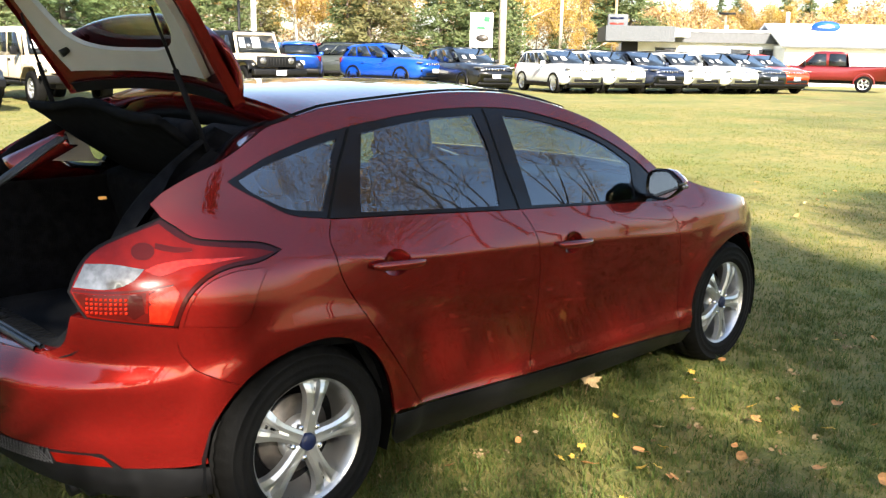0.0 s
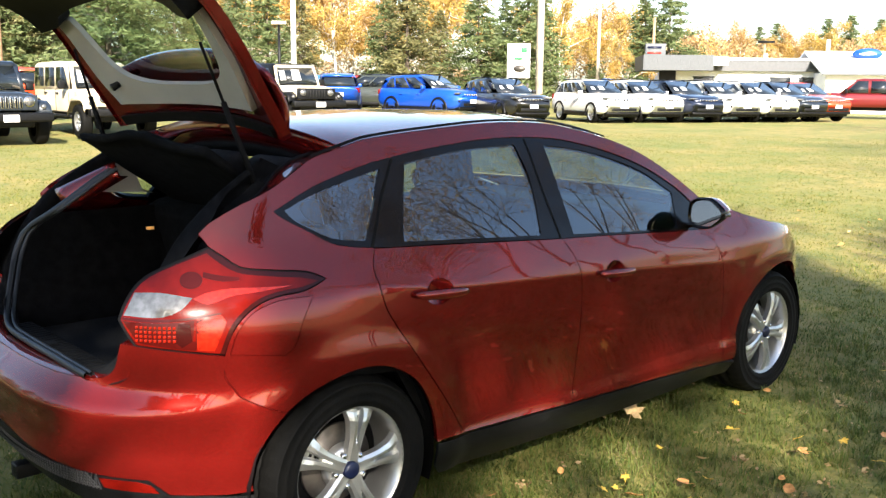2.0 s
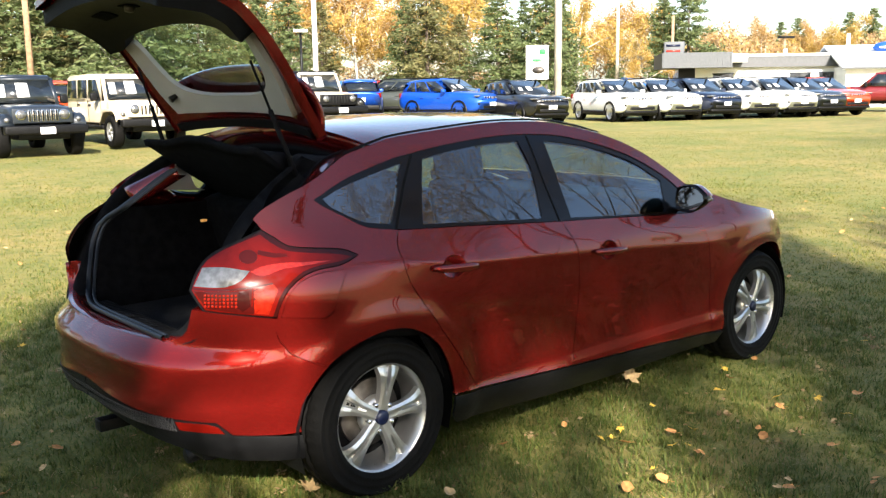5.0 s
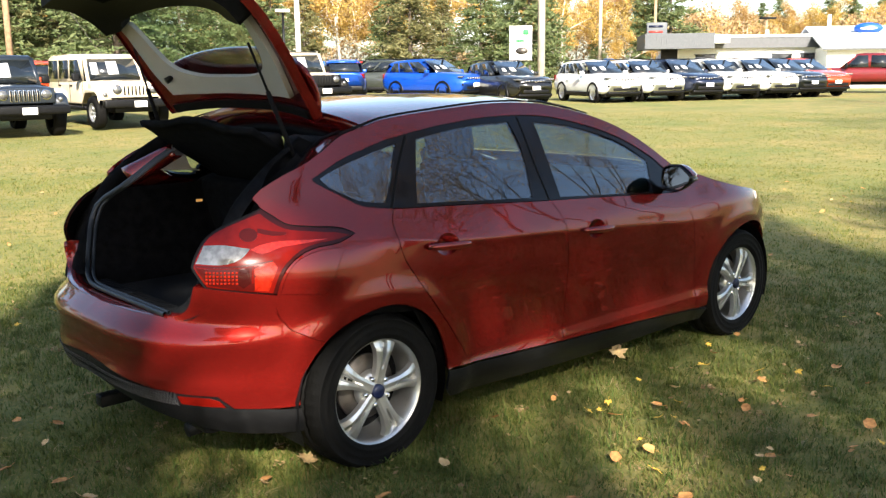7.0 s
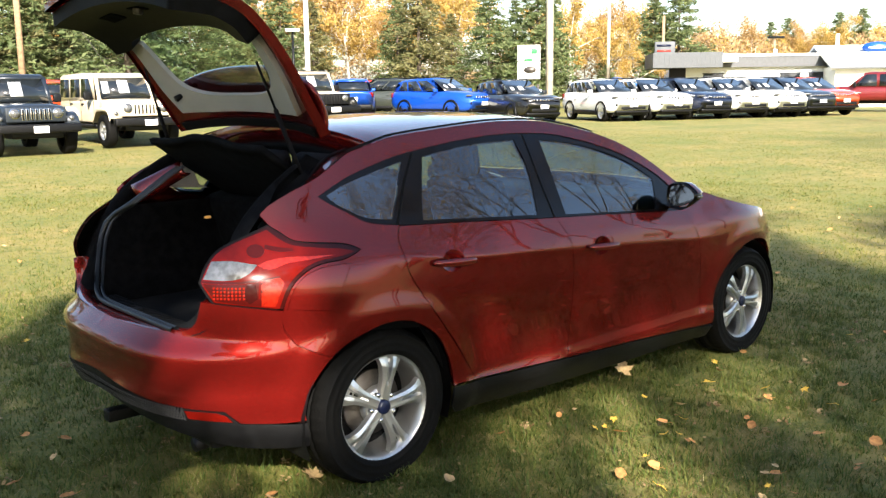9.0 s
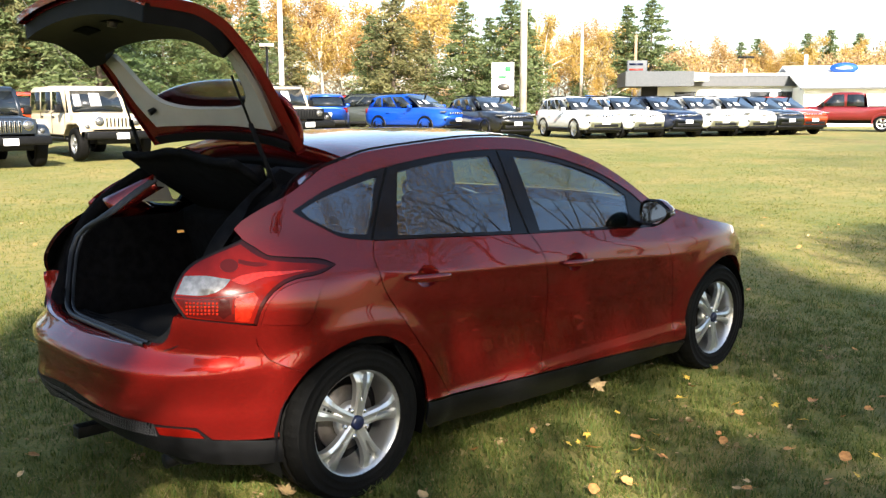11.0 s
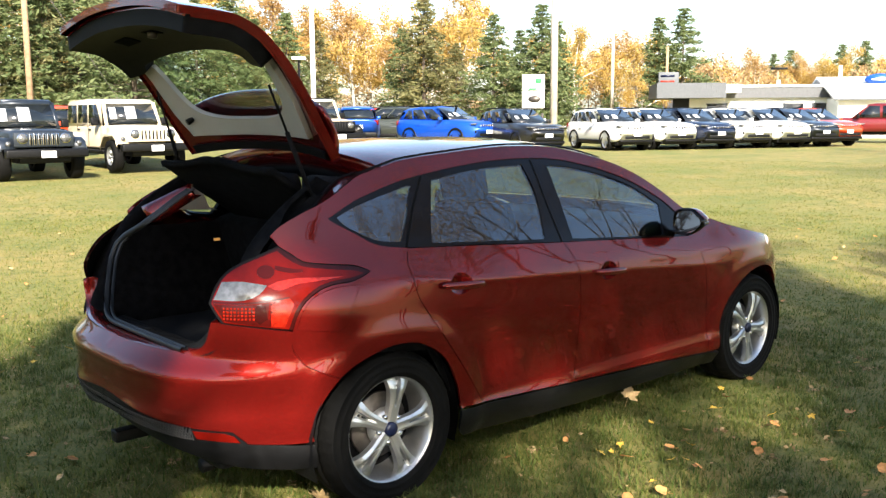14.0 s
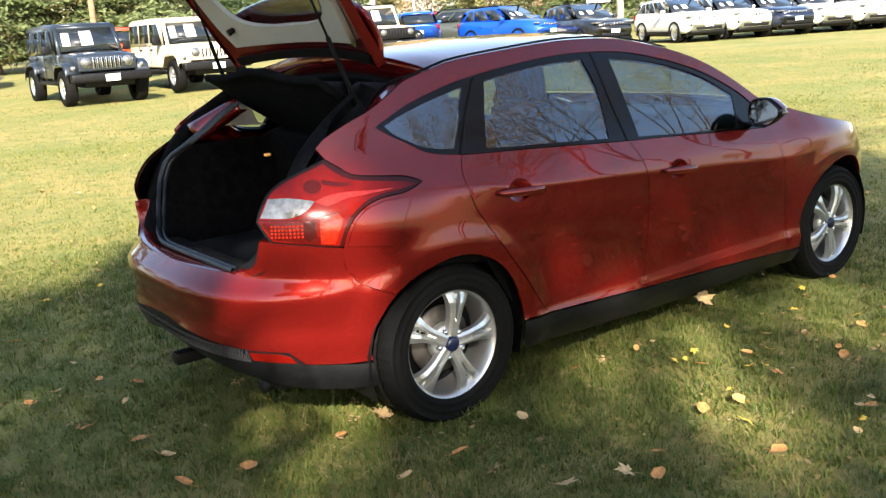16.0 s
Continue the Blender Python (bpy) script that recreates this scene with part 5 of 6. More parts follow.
    screen = part("windscreen", quad_panel([(0.792, -0.66, 1.20), (0.792, 0.66, 1.20), (0.50, 0.62, 1.74), (0.50, -0.62, 1.74)], 0.01), FAR_GLASS, root)
    for y, w, h in ((-0.50, 0.18, 0.55), (-0.02, 0.28, 0.60)):
        def on_ws(yy, k):
            return (0.792 - 0.292 * k + 0.022, yy * (1 - 0.05 * k), 1.20 + 0.54 * k + 0.008)
        part("price_paper", quad_panel([on_ws(y - w / 2, 0.22), on_ws(y + w / 2, 0.22), on_ws(y + w / 2, 0.22 + h), on_ws(y - w / 2, 0.22 + h)], 0.003), PAPER, screen)
    for s in (-1, 1):
        part("screen_pillar", quad_panel([(0.800, s * 0.70 - 0.05, 1.14), (0.800, s * 0.70 + 0.05, 1.14), (0.49, s * 0.655 + 0.05, 1.76), (0.49, s * 0.655 - 0.05, 1.76)], 0.016), mat, root)
    part("screen_header", quad_panel([(0.515, -0.66, 1.71), (0.515, 0.66, 1.71), (0.475, 0.65, 1.79), (0.475, -0.65, 1.79)], 0.016), mat, root)
    spare = lathe([(0.22, 0.10), (0.38, 0.11), (0.405, 0.05), (0.405, -0.05), (0.38, -0.11), (0.22, -0.10), (0.0, -0.06)], 24)
    bmesh.ops.transform(spare, matrix=pose(-2.20, 0, 1.02, 0, 0, 90), verts=spare.verts)
    part("spare_wheel", spare, RUBBER, root)
    part("chassis", box((-1.95, -0.55, 0.40), (2.05, 0.55, 0.60), 0.03), BLACK_PLASTIC, root)
    root.matrix_basis = place
    return root


def pickup(place, mat, label):
    root = tagged(group_root("pickup_truck"), label, "pickup truck", "parked vehicles")
    rows = []
    for x, w, z in ((2.90, 0.80, 0.95), (2.84, 0.90, 1.10), (2.4, 0.97, 1.17), (1.6, 0.99, 1.20), (1.0, 0.99, 1.20), (-1.0, 0.99, 1.18), (-2.9, 0.98, 1.18)):
        half = [(w * 0.96, 0.55), (w, 0.75), (w, 1.0), (w * 0.97, z - 0.03), (w * 0.90, z), (0, z + 0.03)]
        rows.append([(x, -y, zz) for y, zz in half] + [(x, y, zz) for y, zz in half[-2::-1]])
    bm = sheet(rows)
    bmesh.ops.holes_fill(bm, edges=bm.edges)
    bmesh.ops.recalc_face_normals(bm, faces=bm.faces)
    part("body", bm, mat, root)
    rows = []
    for rx, rz, bx in ((-0.95, 1.82, -1.05), (-0.6, 1.88, -0.6), (0.2, 1.89, 0.3), (0.55, 1.84, 1.25)):
        half = [(bx, 0.95, 1.17), (rx, 0.74, rz - 0.06), (rx, 0.62, rz), (rx, 0, rz + 0.01)]
        rows.append([(x, -y, z) for x, y, z in half] + [(x, y, z) for x, y, z in half[-2::-1]])
    bm = sheet(rows)
    bmesh.ops.holes_fill(bm, edges=bm.edges)
    bmesh.ops.recalc_face_normals(bm, faces=bm.faces)
    part("cab", bm, mat, root)
    for s in (-1, 1):
        for x0, x1, sl in ((-0.92, -0.15, 0.0), (-0.05, 0.95, 0.50)):
            pts = [(x0, s * 0.945, 1.22), (x1, s * 0.945, 1.22), (x1 - sl, s * 0.765, 1.78), (x0 + 0.05, s * 0.765, 1.78)]
            part("side_window", quad_panel(pts if s < 0 else pts[::-1], 0.006), FAR_GLASS, root)
        for x in (1.95, -1.75):
            far_wheel(root, x, s * 0.86, 0.40, 0.27, 0.25, ALLOY)
            rows = [[(x + r * math.cos(a), s * (0.99 + d), 0.42 + r * math.sin(a)) for r, d in ((0.42, -0.15), (0.43, 0.012), (0.48, 0.010), (0.49, -0.02))] for a in [radians(-8 + 196 * i / 14) for i in range(15)]]
            part("wheel_arch", sheet(rows), mat, root)
        part("tail_lamp", box((-2.93, s * 0.88 - 0.08, 0.85), (-2.84, s * 0.88 + 0.08, 1.15), 0.02), TAIL_RED, root)
        part("door_mirror", box((0.85, min(s * 0.98, s * 1.20), 1.18), (0.98, max(s * 0.98, s * 1.20), 1.42), 0.03), BLACK_PLASTIC, root)
    part("bed_floor", box((-2.8, -0.85, 1.19), (-1.1, 0.85, 1.225), 0.01), BLACK_PLASTIC, root)
    part("front_bumper", box((2.80, -0.95, 0.55), (3.0, 0.95, 0.78), 0.05), CHROME, root)
    part("chassis", box((-2.8, -0.6, 0.38), (2.7, 0.6, 0.58), 0.03), BLACK_PLASTIC, root)
    root.matrix_basis = place
    return root


def by_wheel(x, y, heading, half_base, half_track):
    """The pose of a vehicle whose right front wheel stands at (x, y)."""
    h = radians(heading)
    cx = x - half_base * math.cos(h) - half_track * math.sin(h)
    cy = y - half_base * math.sin(h) + half_track * math.cos(h)
    return pose(cx, cy, ground_height(cx, cy), 0, 0, heading)


WHITE = paint("white_paint", (0.78, 0.78, 0.76), 0.0)
COBALT = paint("cobalt_paint", (0.006, 0.072, 0.46), 0.3)
BLACK = paint("black_paint", (0.010, 0.010, 0.011), 0.1)
NAVY = paint("navy_paint", (0.012, 0.018, 0.040), 0.3)
SLATE = paint("slate_paint", (0.019, 0.025, 0.034), 0.3)
TAN = paint("tan_paint", (0.62, 0.53, 0.38), 0.0)
OLIVE = paint("olive_grey_paint", (0.040, 0.045, 0.036), 0.3)
ORANGE = paint("orange_red_paint", (0.62, 0.055, 0.015), 0.0)
SCARLET = paint("scarlet_paint", (0.50, 0.030, 0.015), 0.1)
MAROON = paint("maroon_paint", (0.16, 0.012, 0.014), 0.3)
crossover(by_wheel(22.66, 23.68, 273, 1.36, 0.80), COBALT, "bright blue crossover suv with black wheels", GLOSS_BLACK)
crossover(by_wheel(23.22, 20.91, 252, 1.36, 0.80), BLACK, "black crossover suv with dark wheels", STEEL)
for x, y, m, text in ((27.08, 19.71, WHITE, "white crossover suv with silver wheels"), (28.92, 18.94, WHITE, "white crossover suv with silver wheels"), (30.55, 18.18, NAVY, "dark navy crossover suv with silver wheels"),
                      (32.36, 17.58, WHITE, "white crossover suv with silver wheels"), (33.90, 16.73, WHITE, "white crossover suv with black trim"), (35.69, 16.37, SLATE, "dark slate crossover suv with silver wheels"), (37.06, 16.00, ORANGE, "orange-red crossover suv with black trim")):
    crossover(by_wheel(x, y, 247, 1.36, 0.80), m, text, ALLOY)
offroader(by_wheel(4.06, 18.35, 268, 1.475, 0.79), SLATE, "dark blue-grey four-door off-roader with chrome grille", SLATE, SLATE)
offroader(by_wheel(7.0, 19.25, 268, 1.475, 0.79), TAN, "sand-coloured four-door off-roader with a hard top", TAN, TAN)
offroader(by_wheel(13.95, 21.15, 262, 1.475, 0.79), TAN, "sand-coloured off-roader with black top and grille", BLACK_PLASTIC, BLACK_PLASTIC, dark_grille=True)
crossover(pose(21.6, 29.0, ground_height(21.6, 29.0), 0, 0, 56), COBALT, "blue suv seen from behind", ALLOY, slots=False, papers=False, rear_plate=True)
crossover(pose(24.9, 31.4, ground_height(24.9, 31.4), 0, 0, 126), OLIVE, "dark olive compact suv", ALLOY, slots=False, papers=False)
crossover(pose(8.6, 29.0, ground_height(8.6, 29.0), 0, 0, 85), ORANGE, "orange-red suv seen from behind", ALLOY, slots=False, papers=False)
crossover(pose(3.9, 29.5, ground_height(3.9, 29.5), 0, 0, 262), SLATE, "dark grey suv on the drive", ALLOY)
pickup(pose(43.73, 16.31, 0.14, 0, 0, 111), MAROON, "maroon extended-cab pickup truck")
crossover(pose(31.4, 28.6, ground_height(31.4, 28.6), 0, 0, 247), WHITE, "white crossover suv in the second row", ALLOY)
crossover(pose(18.6, 35.5, ground_height(18.6, 35.5), 0, 0, 240), WHITE, "white crossover suv parked near the trees", ALLOY)
crossover(pose(12.5, 33.0, ground_height(12.5, 33.0), 0, 0, 75), SLATE, "grey crossover suv parked near the trees", ALLOY, slots=False, papers=False)
crossover(pose(27.5, 36.5, ground_height(27.5, 36.5), 0, 0, 160), SCARLET, "red crossover suv parked near the trees", ALLOY, slots=False, papers=False)
bm = bmesh.new()
drive = [bm.verts.new((x, y, ground_height(x, y) + 0.012)) for x, y in ((-14, 23.5), (2.2, 24.5), (4.4, 28.0), (7.5, 40), (9.0, 52), (-14, 52))]
bm.faces.new(drive)
tagged(mesh_object("road", bm, ASPHALT), "grey asphalt drive beside the lawn", "road", kind="structure")

# ---- trees ----


def leaf_cloud(points, sizes, rng, flat=0.5, droop=0.0, slim=0.55):
    """Small four-sided leaves or tufts at the given points, as one mesh."""
    n = len(points)
    pts = np.asarray(points, dtype=float)
    sz = np.asarray(sizes, dtype=float)[:, None]
    a = rng.normal(size=(n, 3))
    a[:, 2] = a[:, 2] * flat - droop
    a /= np.linalg.norm(a, axis=1)[:, None]
    b = np.cross(a, rng.normal(size=(n, 3)))
    b /= np.linalg.norm(b, axis=1)[:, None] + 1e-9
    verts = np.stack([pts - a * sz, pts + b * sz * slim - a * sz * 0.1, pts + a * sz, pts - b * sz * slim + a * sz * 0.1], axis=1).reshape(-1, 3)
    me = bpy.data.meshes.new("crown")
    me.from_pydata(verts.tolist(), [], [(4 * i, 4 * i + 1, 4 * i + 2, 4 * i + 3) for i in range(n)])
    return me


def conifer(h, r, seed, mat, label, bare=0.08, stem=0.02):
    rng = np.random.default_rng(seed)
    root = tagged(group_root("pine_tree"), label, "tree", "tree line")
    bm = bmesh.new()
    add_tube(bm, (0, 0, -0.1), (0, 0, h * 0.97), stem * h, 0.01, 8)
    pts, sizes = [], []
    z = bare * h
    while z < h * 0.985:
        f = 1 - z / h
        reach = r * (f ** 0.6) * (0.75 + 0.5 * rng.random()) * (0.6 + 0.4 * min(1, (z / h) / 0.2))
        for k in range(6 + int(3 * rng.random())):
            ang = rng.random() * 2 * math.pi
            l = reach * (0.55 + 0.6 * rng.random())
            tip = np.array([l * math.cos(ang), l * math.sin(ang), -0.10 * l + 0.15 * l * rng.random()])
            add_tube(bm, (0, 0, z), (tip[0], tip[1], z + tip[2]), 0.012 + 0.004 * l, 0.004, 3, caps=False)
            m = int(8 + l * 15)
            for s in rng.random(m) ** 0.7:
                pts.append(tip * (0.15 + 0.9 * s) + np.array([0, 0, z]) + rng.normal(size=3) * np.array([0.14, 0.14, 0.08]) * (0.6 + 0.3 * l))
                sizes.append(0.11 + 0.14 * rng.random())
        z += h * 0.022 + 0.07
    part("trunk", bm, BARK, root)
    me = leaf_cloud(pts, sizes, rng, 0.45, 0.15, 0.30)
    me.materials.append(mat)
    crown = new("crown", me)
    crown.parent = root
    return root


def broadleaf(h, seed, leaf, bark, label, spread=0.28, leaves=2200, bare=0.35, size=0.075, forks=4, stem=0.012):
    rng = np.random.default_rng(seed)
    root = tagged(group_root("broadleaf_tree"), label, "tree", "tree line")
    bm = bmesh.new()
    tips = []
    def grow(p, d, l, rad, depth):
        q = p + d * l
        add_tube(bm, p, q, rad, rad * 0.62, 6 if depth < 2 else 3, caps=False)
        tips.append((p, q, depth))
        if depth >= forks:
            return
        for k in range(3 if depth else 4):
            t = 0.45 + 0.55 * rng.random()
            nd = Vector(d + Vector(rng.normal(size=3)) * 0.52 + Vector((0, 0, 0.16))).normalized()
            grow(p.lerp(q, t), nd, l * (0.50 + 0.22 * rng.random()), rad * 0.5, depth + 1)
    lean = Vector((0.04 * rng.normal(), 0.04 * rng.normal(), 1)).normalized()
    grow(Vector((0, 0, -0.1)), lean, h * 0.52, stem * h, 0)
    part("trunk", bm, bark, root)
    pts, sizes = [], []
    ends = [e for e in tips if e[2] >= 2 and e[1].z > bare * h]
    for i in range(leaves):
        p, q, _ = ends[int(rng.random() * len(ends))]
        c = p.lerp(q, rng.random() * 1.15)
        pts.append(np.array(c) + rng.normal(size=3) * h * 0.022)
        sizes.append(size * (0.7 + 0.8 * rng.random()))
    me = leaf_cloud(pts, sizes, rng, 1.0)
    me.materials.append(leaf)
    crown = new("crown", me)
    crown.parent = root
    return root


EYE = Vector((-1.81, -3.41, 0))


def out_at(bearing, dist, turn=0.0, scale=1.0):
    x, y = EYE.x + dist * math.cos(radians(bearing)), EYE.y + dist * math.sin(radians(bearing))
    return Matrix.Translation((x, y, ground_height(x, y))) @ Matrix.Rotation(turn, 4, "Z") @ Matrix.Scale(scale, 4)


PINES = [conifer(10, 2.7, 11, NEEDLES, "dark green pine in the tree line"), conifer(10, 3.4, 12, NEEDLES, "dense dark green pine in the tree line"), conifer(10, 3.0, 13, NEEDLES_PALE, "brownish green pine in the tree line")]
BIRCHES = [broadleaf(10, 21, YELLOW_LEAF, BIRCH, "slender birch with thin yellow autumn leaves", leaves=6000, size=0.085), broadleaf(10, 22, ORANGE_LEAF, BIRCH, "birch with sparse orange autumn leaves", leaves=5200, size=0.085),
           broadleaf(10, 23, YELLOW_LEAF, BIRCH, "birch with yellow autumn crown", leaves=7500, size=0.085)]
dice = random.Random(5)
used = set()


def plant(kind, which, bearing, dist, height):
    src = (PINES if kind == "p" else BIRCHES)[which]
    m = out_at(bearing, dist, dice.random() * 6.28, height / 10)
    if src.name not in used:
        used.add(src.name)
        src.matrix_basis = m
        return src
    made = copy_thing(src, m)
    made.matrix_basis = m
    return made


# near, distinct trees: kind, variant, bearing, distance, height
for row in (("p", 1, 61.5, 66, 10.2), ("p", 0, 58.2, 64, 8.2), ("p", 2, 49.9, 62, 9.2), ("p", 1, 45.6, 60, 7.8), ("p", 1, 42.7, 58, 8.2), ("p", 0, 41.8, 60, 7.4), ("p", 0, 44.0, 62, 7.0), ("p", 1, 51.2, 66, 7.4),
            ("p", 0, 35.7, 85, 10.0), ("p", 1, 34.3, 84, 10.6), ("p", 2, 56.3, 70, 7.6), ("p", 0, 60.0, 72, 8.6), ("p", 1, 63.5, 62, 8.8), ("p", 0, 65.2, 60, 8.4), ("p", 2, 47.9, 66, 6.4), ("p", 0, 38.5, 78, 4.6),
            ("p", 0, 29.2, 150, 10.5), ("p", 1, 28.3, 150, 11.0), ("p", 1, 25.6, 150, 11.6), ("p", 0, 24.4, 150, 12.0), ("p", 1, 22.9, 150, 11.4)):
    plant(*row)
for i in range(15):
    plant("p", i % 3, 66.3 + i * 1.15 + dice.uniform(-0.4, 0.4), dice.uniform(48, 58), dice.uniform(7.5, 10.5))
for i in range(16):
    plant("b", i % 3, 47 + i * 0.95 + dice.uniform(-0.5, 0.5), dice.uniform(74, 92), dice.uniform(8.5, 12.5))
for i in range(9):
    plant("b", (i + 1) % 3, 36.8 + i * 0.75, dice.uniform(76, 100), dice.uniform(7, 10.5))
for i in range(10):
    plant("b", i % 3, 66 + i * 1.6, dice.uniform(62, 76), dice.uniform(10, 13))
for i in range(58):
    plant("b", i % 3, 15.5 + i * 0.36, dice.uniform(125, 165), dice.uniform(7.0, 10.5))
plant("b", 2, 36.6, 66, 4.4)
for i in range(20):
    plant("p" if i % 4 else "b", i % 3, 86 + i * 5.2 + dice.uniform(-0.8, 0.8), dice.uniform(42, 56), dice.uniform(9, 13))

# a belt of undergrowth behind the parked cars
rng = np.random.default_rng(77)
pts, sizes = [], []
for i in range(48000):
    b, d = radians(12 + 72 * rng.random()), 92 + 14 * rng.random()
    h = (5.4 + 1.6 * math.sin(b * 37) + 0.8 * math.sin(b * 91)) * rng.random() ** 0.8
    pts.append((EYE.x + d * math.cos(b), EYE.y + d * math.sin(b), 0.1 + h))
    sizes.append(0.09 + 0.12 * rng.random())
me = leaf_cloud(pts, sizes, rng, 1.0)
me.materials.append(BROWN_LEAF)
tagged(new("undergrowth", me), "brown and ochre undergrowth at the wood's edge", "bushes", kind="stuff")

# half-bare trees behind the camera, that shade the car and show in its windows
SHADE = [broadleaf(12, 31, SHADE_ORANGE, BARK, "large half-bare orange maple out of view, fitted for its shade", leaves=7000, size=0.128, bare=0.25), broadleaf(12, 32, SHADE_YELLOW, BARK, "half-bare maple with thin yellow leaves, out of view, fitted for its shade", leaves=6000, size=0.128, bare=0.25),
         broadleaf(11, 33, SHADE_ORANGE, BARK, "bare tree with a few last orange leaves", leaves=2600, size=0.038, bare=0.2, forks=5, stem=0.0065)]
# place (x, y), turn and size of each, fitted to dapple car and lawn
spots = [(1, -6.27, -12.9, 128, 0.69), (0, -0.8, -9.79, 45, 0.65), (1, -6.72, -10.73, 246, 1.05), (1, -11.47, -14.22, 49, 0.78), (0, -10.33, -7.77, 134, 0.68), (0, -10.7, -10.52, 3, 0.74), (0, -3.7, -15.15, 217, 0.77), (1, -9.58, -14.29, 87, 0.7), (0, -7.87, -14.47, 278, 0.74), (1, -4.55, -7.67, 197, 0.84), (0, -2.4, -15.49, 106, 0.94), (0, -12.2, -10.14, 152, 0.91)]
first = set()
for k, x, y, turn, s in spots:
    m = pose(x, y, 0.1, 0, 0, turn) @ Matrix.Scale(s, 4)
    if k not in first:
        first.add(k)
        SHADE[k].matrix_basis = m
    else:
        copy_thing(SHADE[k], m).matrix_basis = m
for n, (x, y, s) in enumerate(((10.5, -15.0, 1.3), (14.0, -13.0, 1.35), (18.5, -12.0, 1.35), (23.0, -13.0, 1.4), (13.0, -19.0, 1.4), (12.5, -9.5, 1.1), (16.5, -16.5, 1.4))):
    m = pose(x, y, 0.1, 0, 0, 61 * n) @ Matrix.Scale(s, 4)
    if n == 0:
        SHADE[2].matrix_basis = m
    else:
        copy_thing(SHADE[2], m).matrix_basis = m

# two unseen conifers added to keep sun off the tailgate and rear face
gate_shade_pine = conifer(8.5, 1.5, 35, NEEDLES, "unseen slim pine with a bare stem, added to shade the tailgate", bare=0.58, stem=0.006)
gate_shade_pine.matrix_basis = pose(-4.21, -5.72, 0.1)
rear_shade_spruce = conifer(7.0, 1.0, 36, NEEDLES, "unseen slim spruce, added to shade the rear of the car", bare=0.14, stem=0.008)
rear_shade_spruce.matrix_basis = pose(-4.54, -5.50, 0.1)

# ---- poles, sign, building ----


def pole(bearing, dist, height, r, mat, label, name="light_pole"):
    root = tagged(group_root(name), label, "pole")
    part("shaft", tube((0, 0, -0.2), (0, 0, height), r, r * 0.75, 12), mat, root)
    root.matrix_basis = out_at(bearing, dist)
    return root


p = pole(56.7, 50, 8.5, 0.15, PAPER, "pale concrete light pole behind the parked cars")
p = pole(41.95, 40, 16, 0.17, PALE_POLE, "tall weathered wooden light pole")
p = pole(38.4, 68, 10.9, 0.13, PALE_POLE, "thin utility pole with crossarms", "utility_pole")
part("crossarm", box((-0.3, -0.05, 10.1), (0.45, 0.05, 10.2), 0.01, Matrix.Rotation(radians(-52), 4, "Z")), PALE_POLE, p)
part("crossarm", box((-0.25, -0.05, 7.2), (0.6, 0.05, 7.28), 0.01, Matrix.Rotation(radians(-52), 4, "Z")), PALE_POLE, p)
p = pole(72.8, 44, 9.4, 0.15, WOOD_POLE, "brown wooden utility pole with crossarm and lamp", "utility_pole")
part("crossarm", box((-1.1, -0.05, 8.75), (1.1, 0.05, 8.87), 0.01, Matrix.Rotation(radians(-20), 4, "Z")), WOOD_POLE, p)
part("crossarm", box((-0.9, -0.05, 8.15), (0.9, 0.05, 8.25), 0.01, Matrix.Rotation(radians(-20), 4, "Z")), WOOD_POLE, p)
part("lamp_arm", tube((0, 0, 7.0), (0.75, -0.25, 7.25), 0.03, 0.025, 6), STEEL, p)
part("lamp_head", box((0.68, -0.36, 7.19), (1.05, -0.20, 7.29), 0.03), PAPER, p)
part("guy_wire", tube((0, 0, 8), (4.0, -3.0, 0), 0.013, seg=4), STEEL, p)
part("guard", tube((3.05, -2.2875, 1.9), (4.0, -3.0, 0), 0.035, seg=6), YELLOW_LEAF, p)
for n, (z0, z1, sag) in enumerate(((8.9, 10.2, 0.9), (8.8, 10.0, 1.1), (7.6, 7.3, 0.8))):
    bm = bmesh.new()
    ends = out_at(72.8, 44).translation + Vector((0.3 * n, 0, z0)), out_at(38.4, 68).translation + Vector((0.2 * n, 0, z1))
    line = [ends[0].lerp(ends[1], i / 16) - Vector((0, 0, sag * 4 * (i / 16) * (1 - i / 16))) for i in range(17)]
    for q0, q1 in zip(line, line[1:]):
        add_tube(bm, q0, q1, 0.011, seg=4, caps=False)
    tagged(mesh_object("power_line", bm, STEEL), "thin dark overhead power line between the poles", "cable")
p = pole(57.55, 48, 4.15, 0.08, BLACK_PLASTIC, "dark post with a flat area light", "area_light")
part("lamp_head", box((-0.36, -0.2, 4.10), (0.36, 0.2, 4.24), 0.03, Matrix.Rotation(radians(-32), 4, "Z")), PAPER, p)
p = pole(35.2, 70, 6.3, 0.13, WOOD_POLE, "wooden utility pole beside the building", "utility_pole")
p = pole(28.95, 80, 5.1, 0.12, WOOD_POLE, "post with a flat area light behind the building", "area_light")
part("lamp_head", box((-0.55, -0.2, 4.95), (0.75, 0.2, 5.12), 0.03, Matrix.Rotation(radians(-60), 4, "Z")), BLACK_PLASTIC, p)

GREEN = material("green_paint", (0.02, 0.22, 0.06), rough=0.5)
sign = tagged(group_root("dealer_sign"), "white two-panel roadside sign with green marks", "sign")
part("upper_panel", box((-0.49, -0.10, 2.50), (0.49, 0.10, 3.18), 0.02), PAPER, sign)
part("lower_panel", box((-0.49, -0.10, 1.72), (0.49, 0.10, 2.47), 0.02), PAPER, sign)
part("emblem", box((0.10, -0.125, 2.80), (0.36, -0.105, 3.02), 0.008), GREEN, sign)
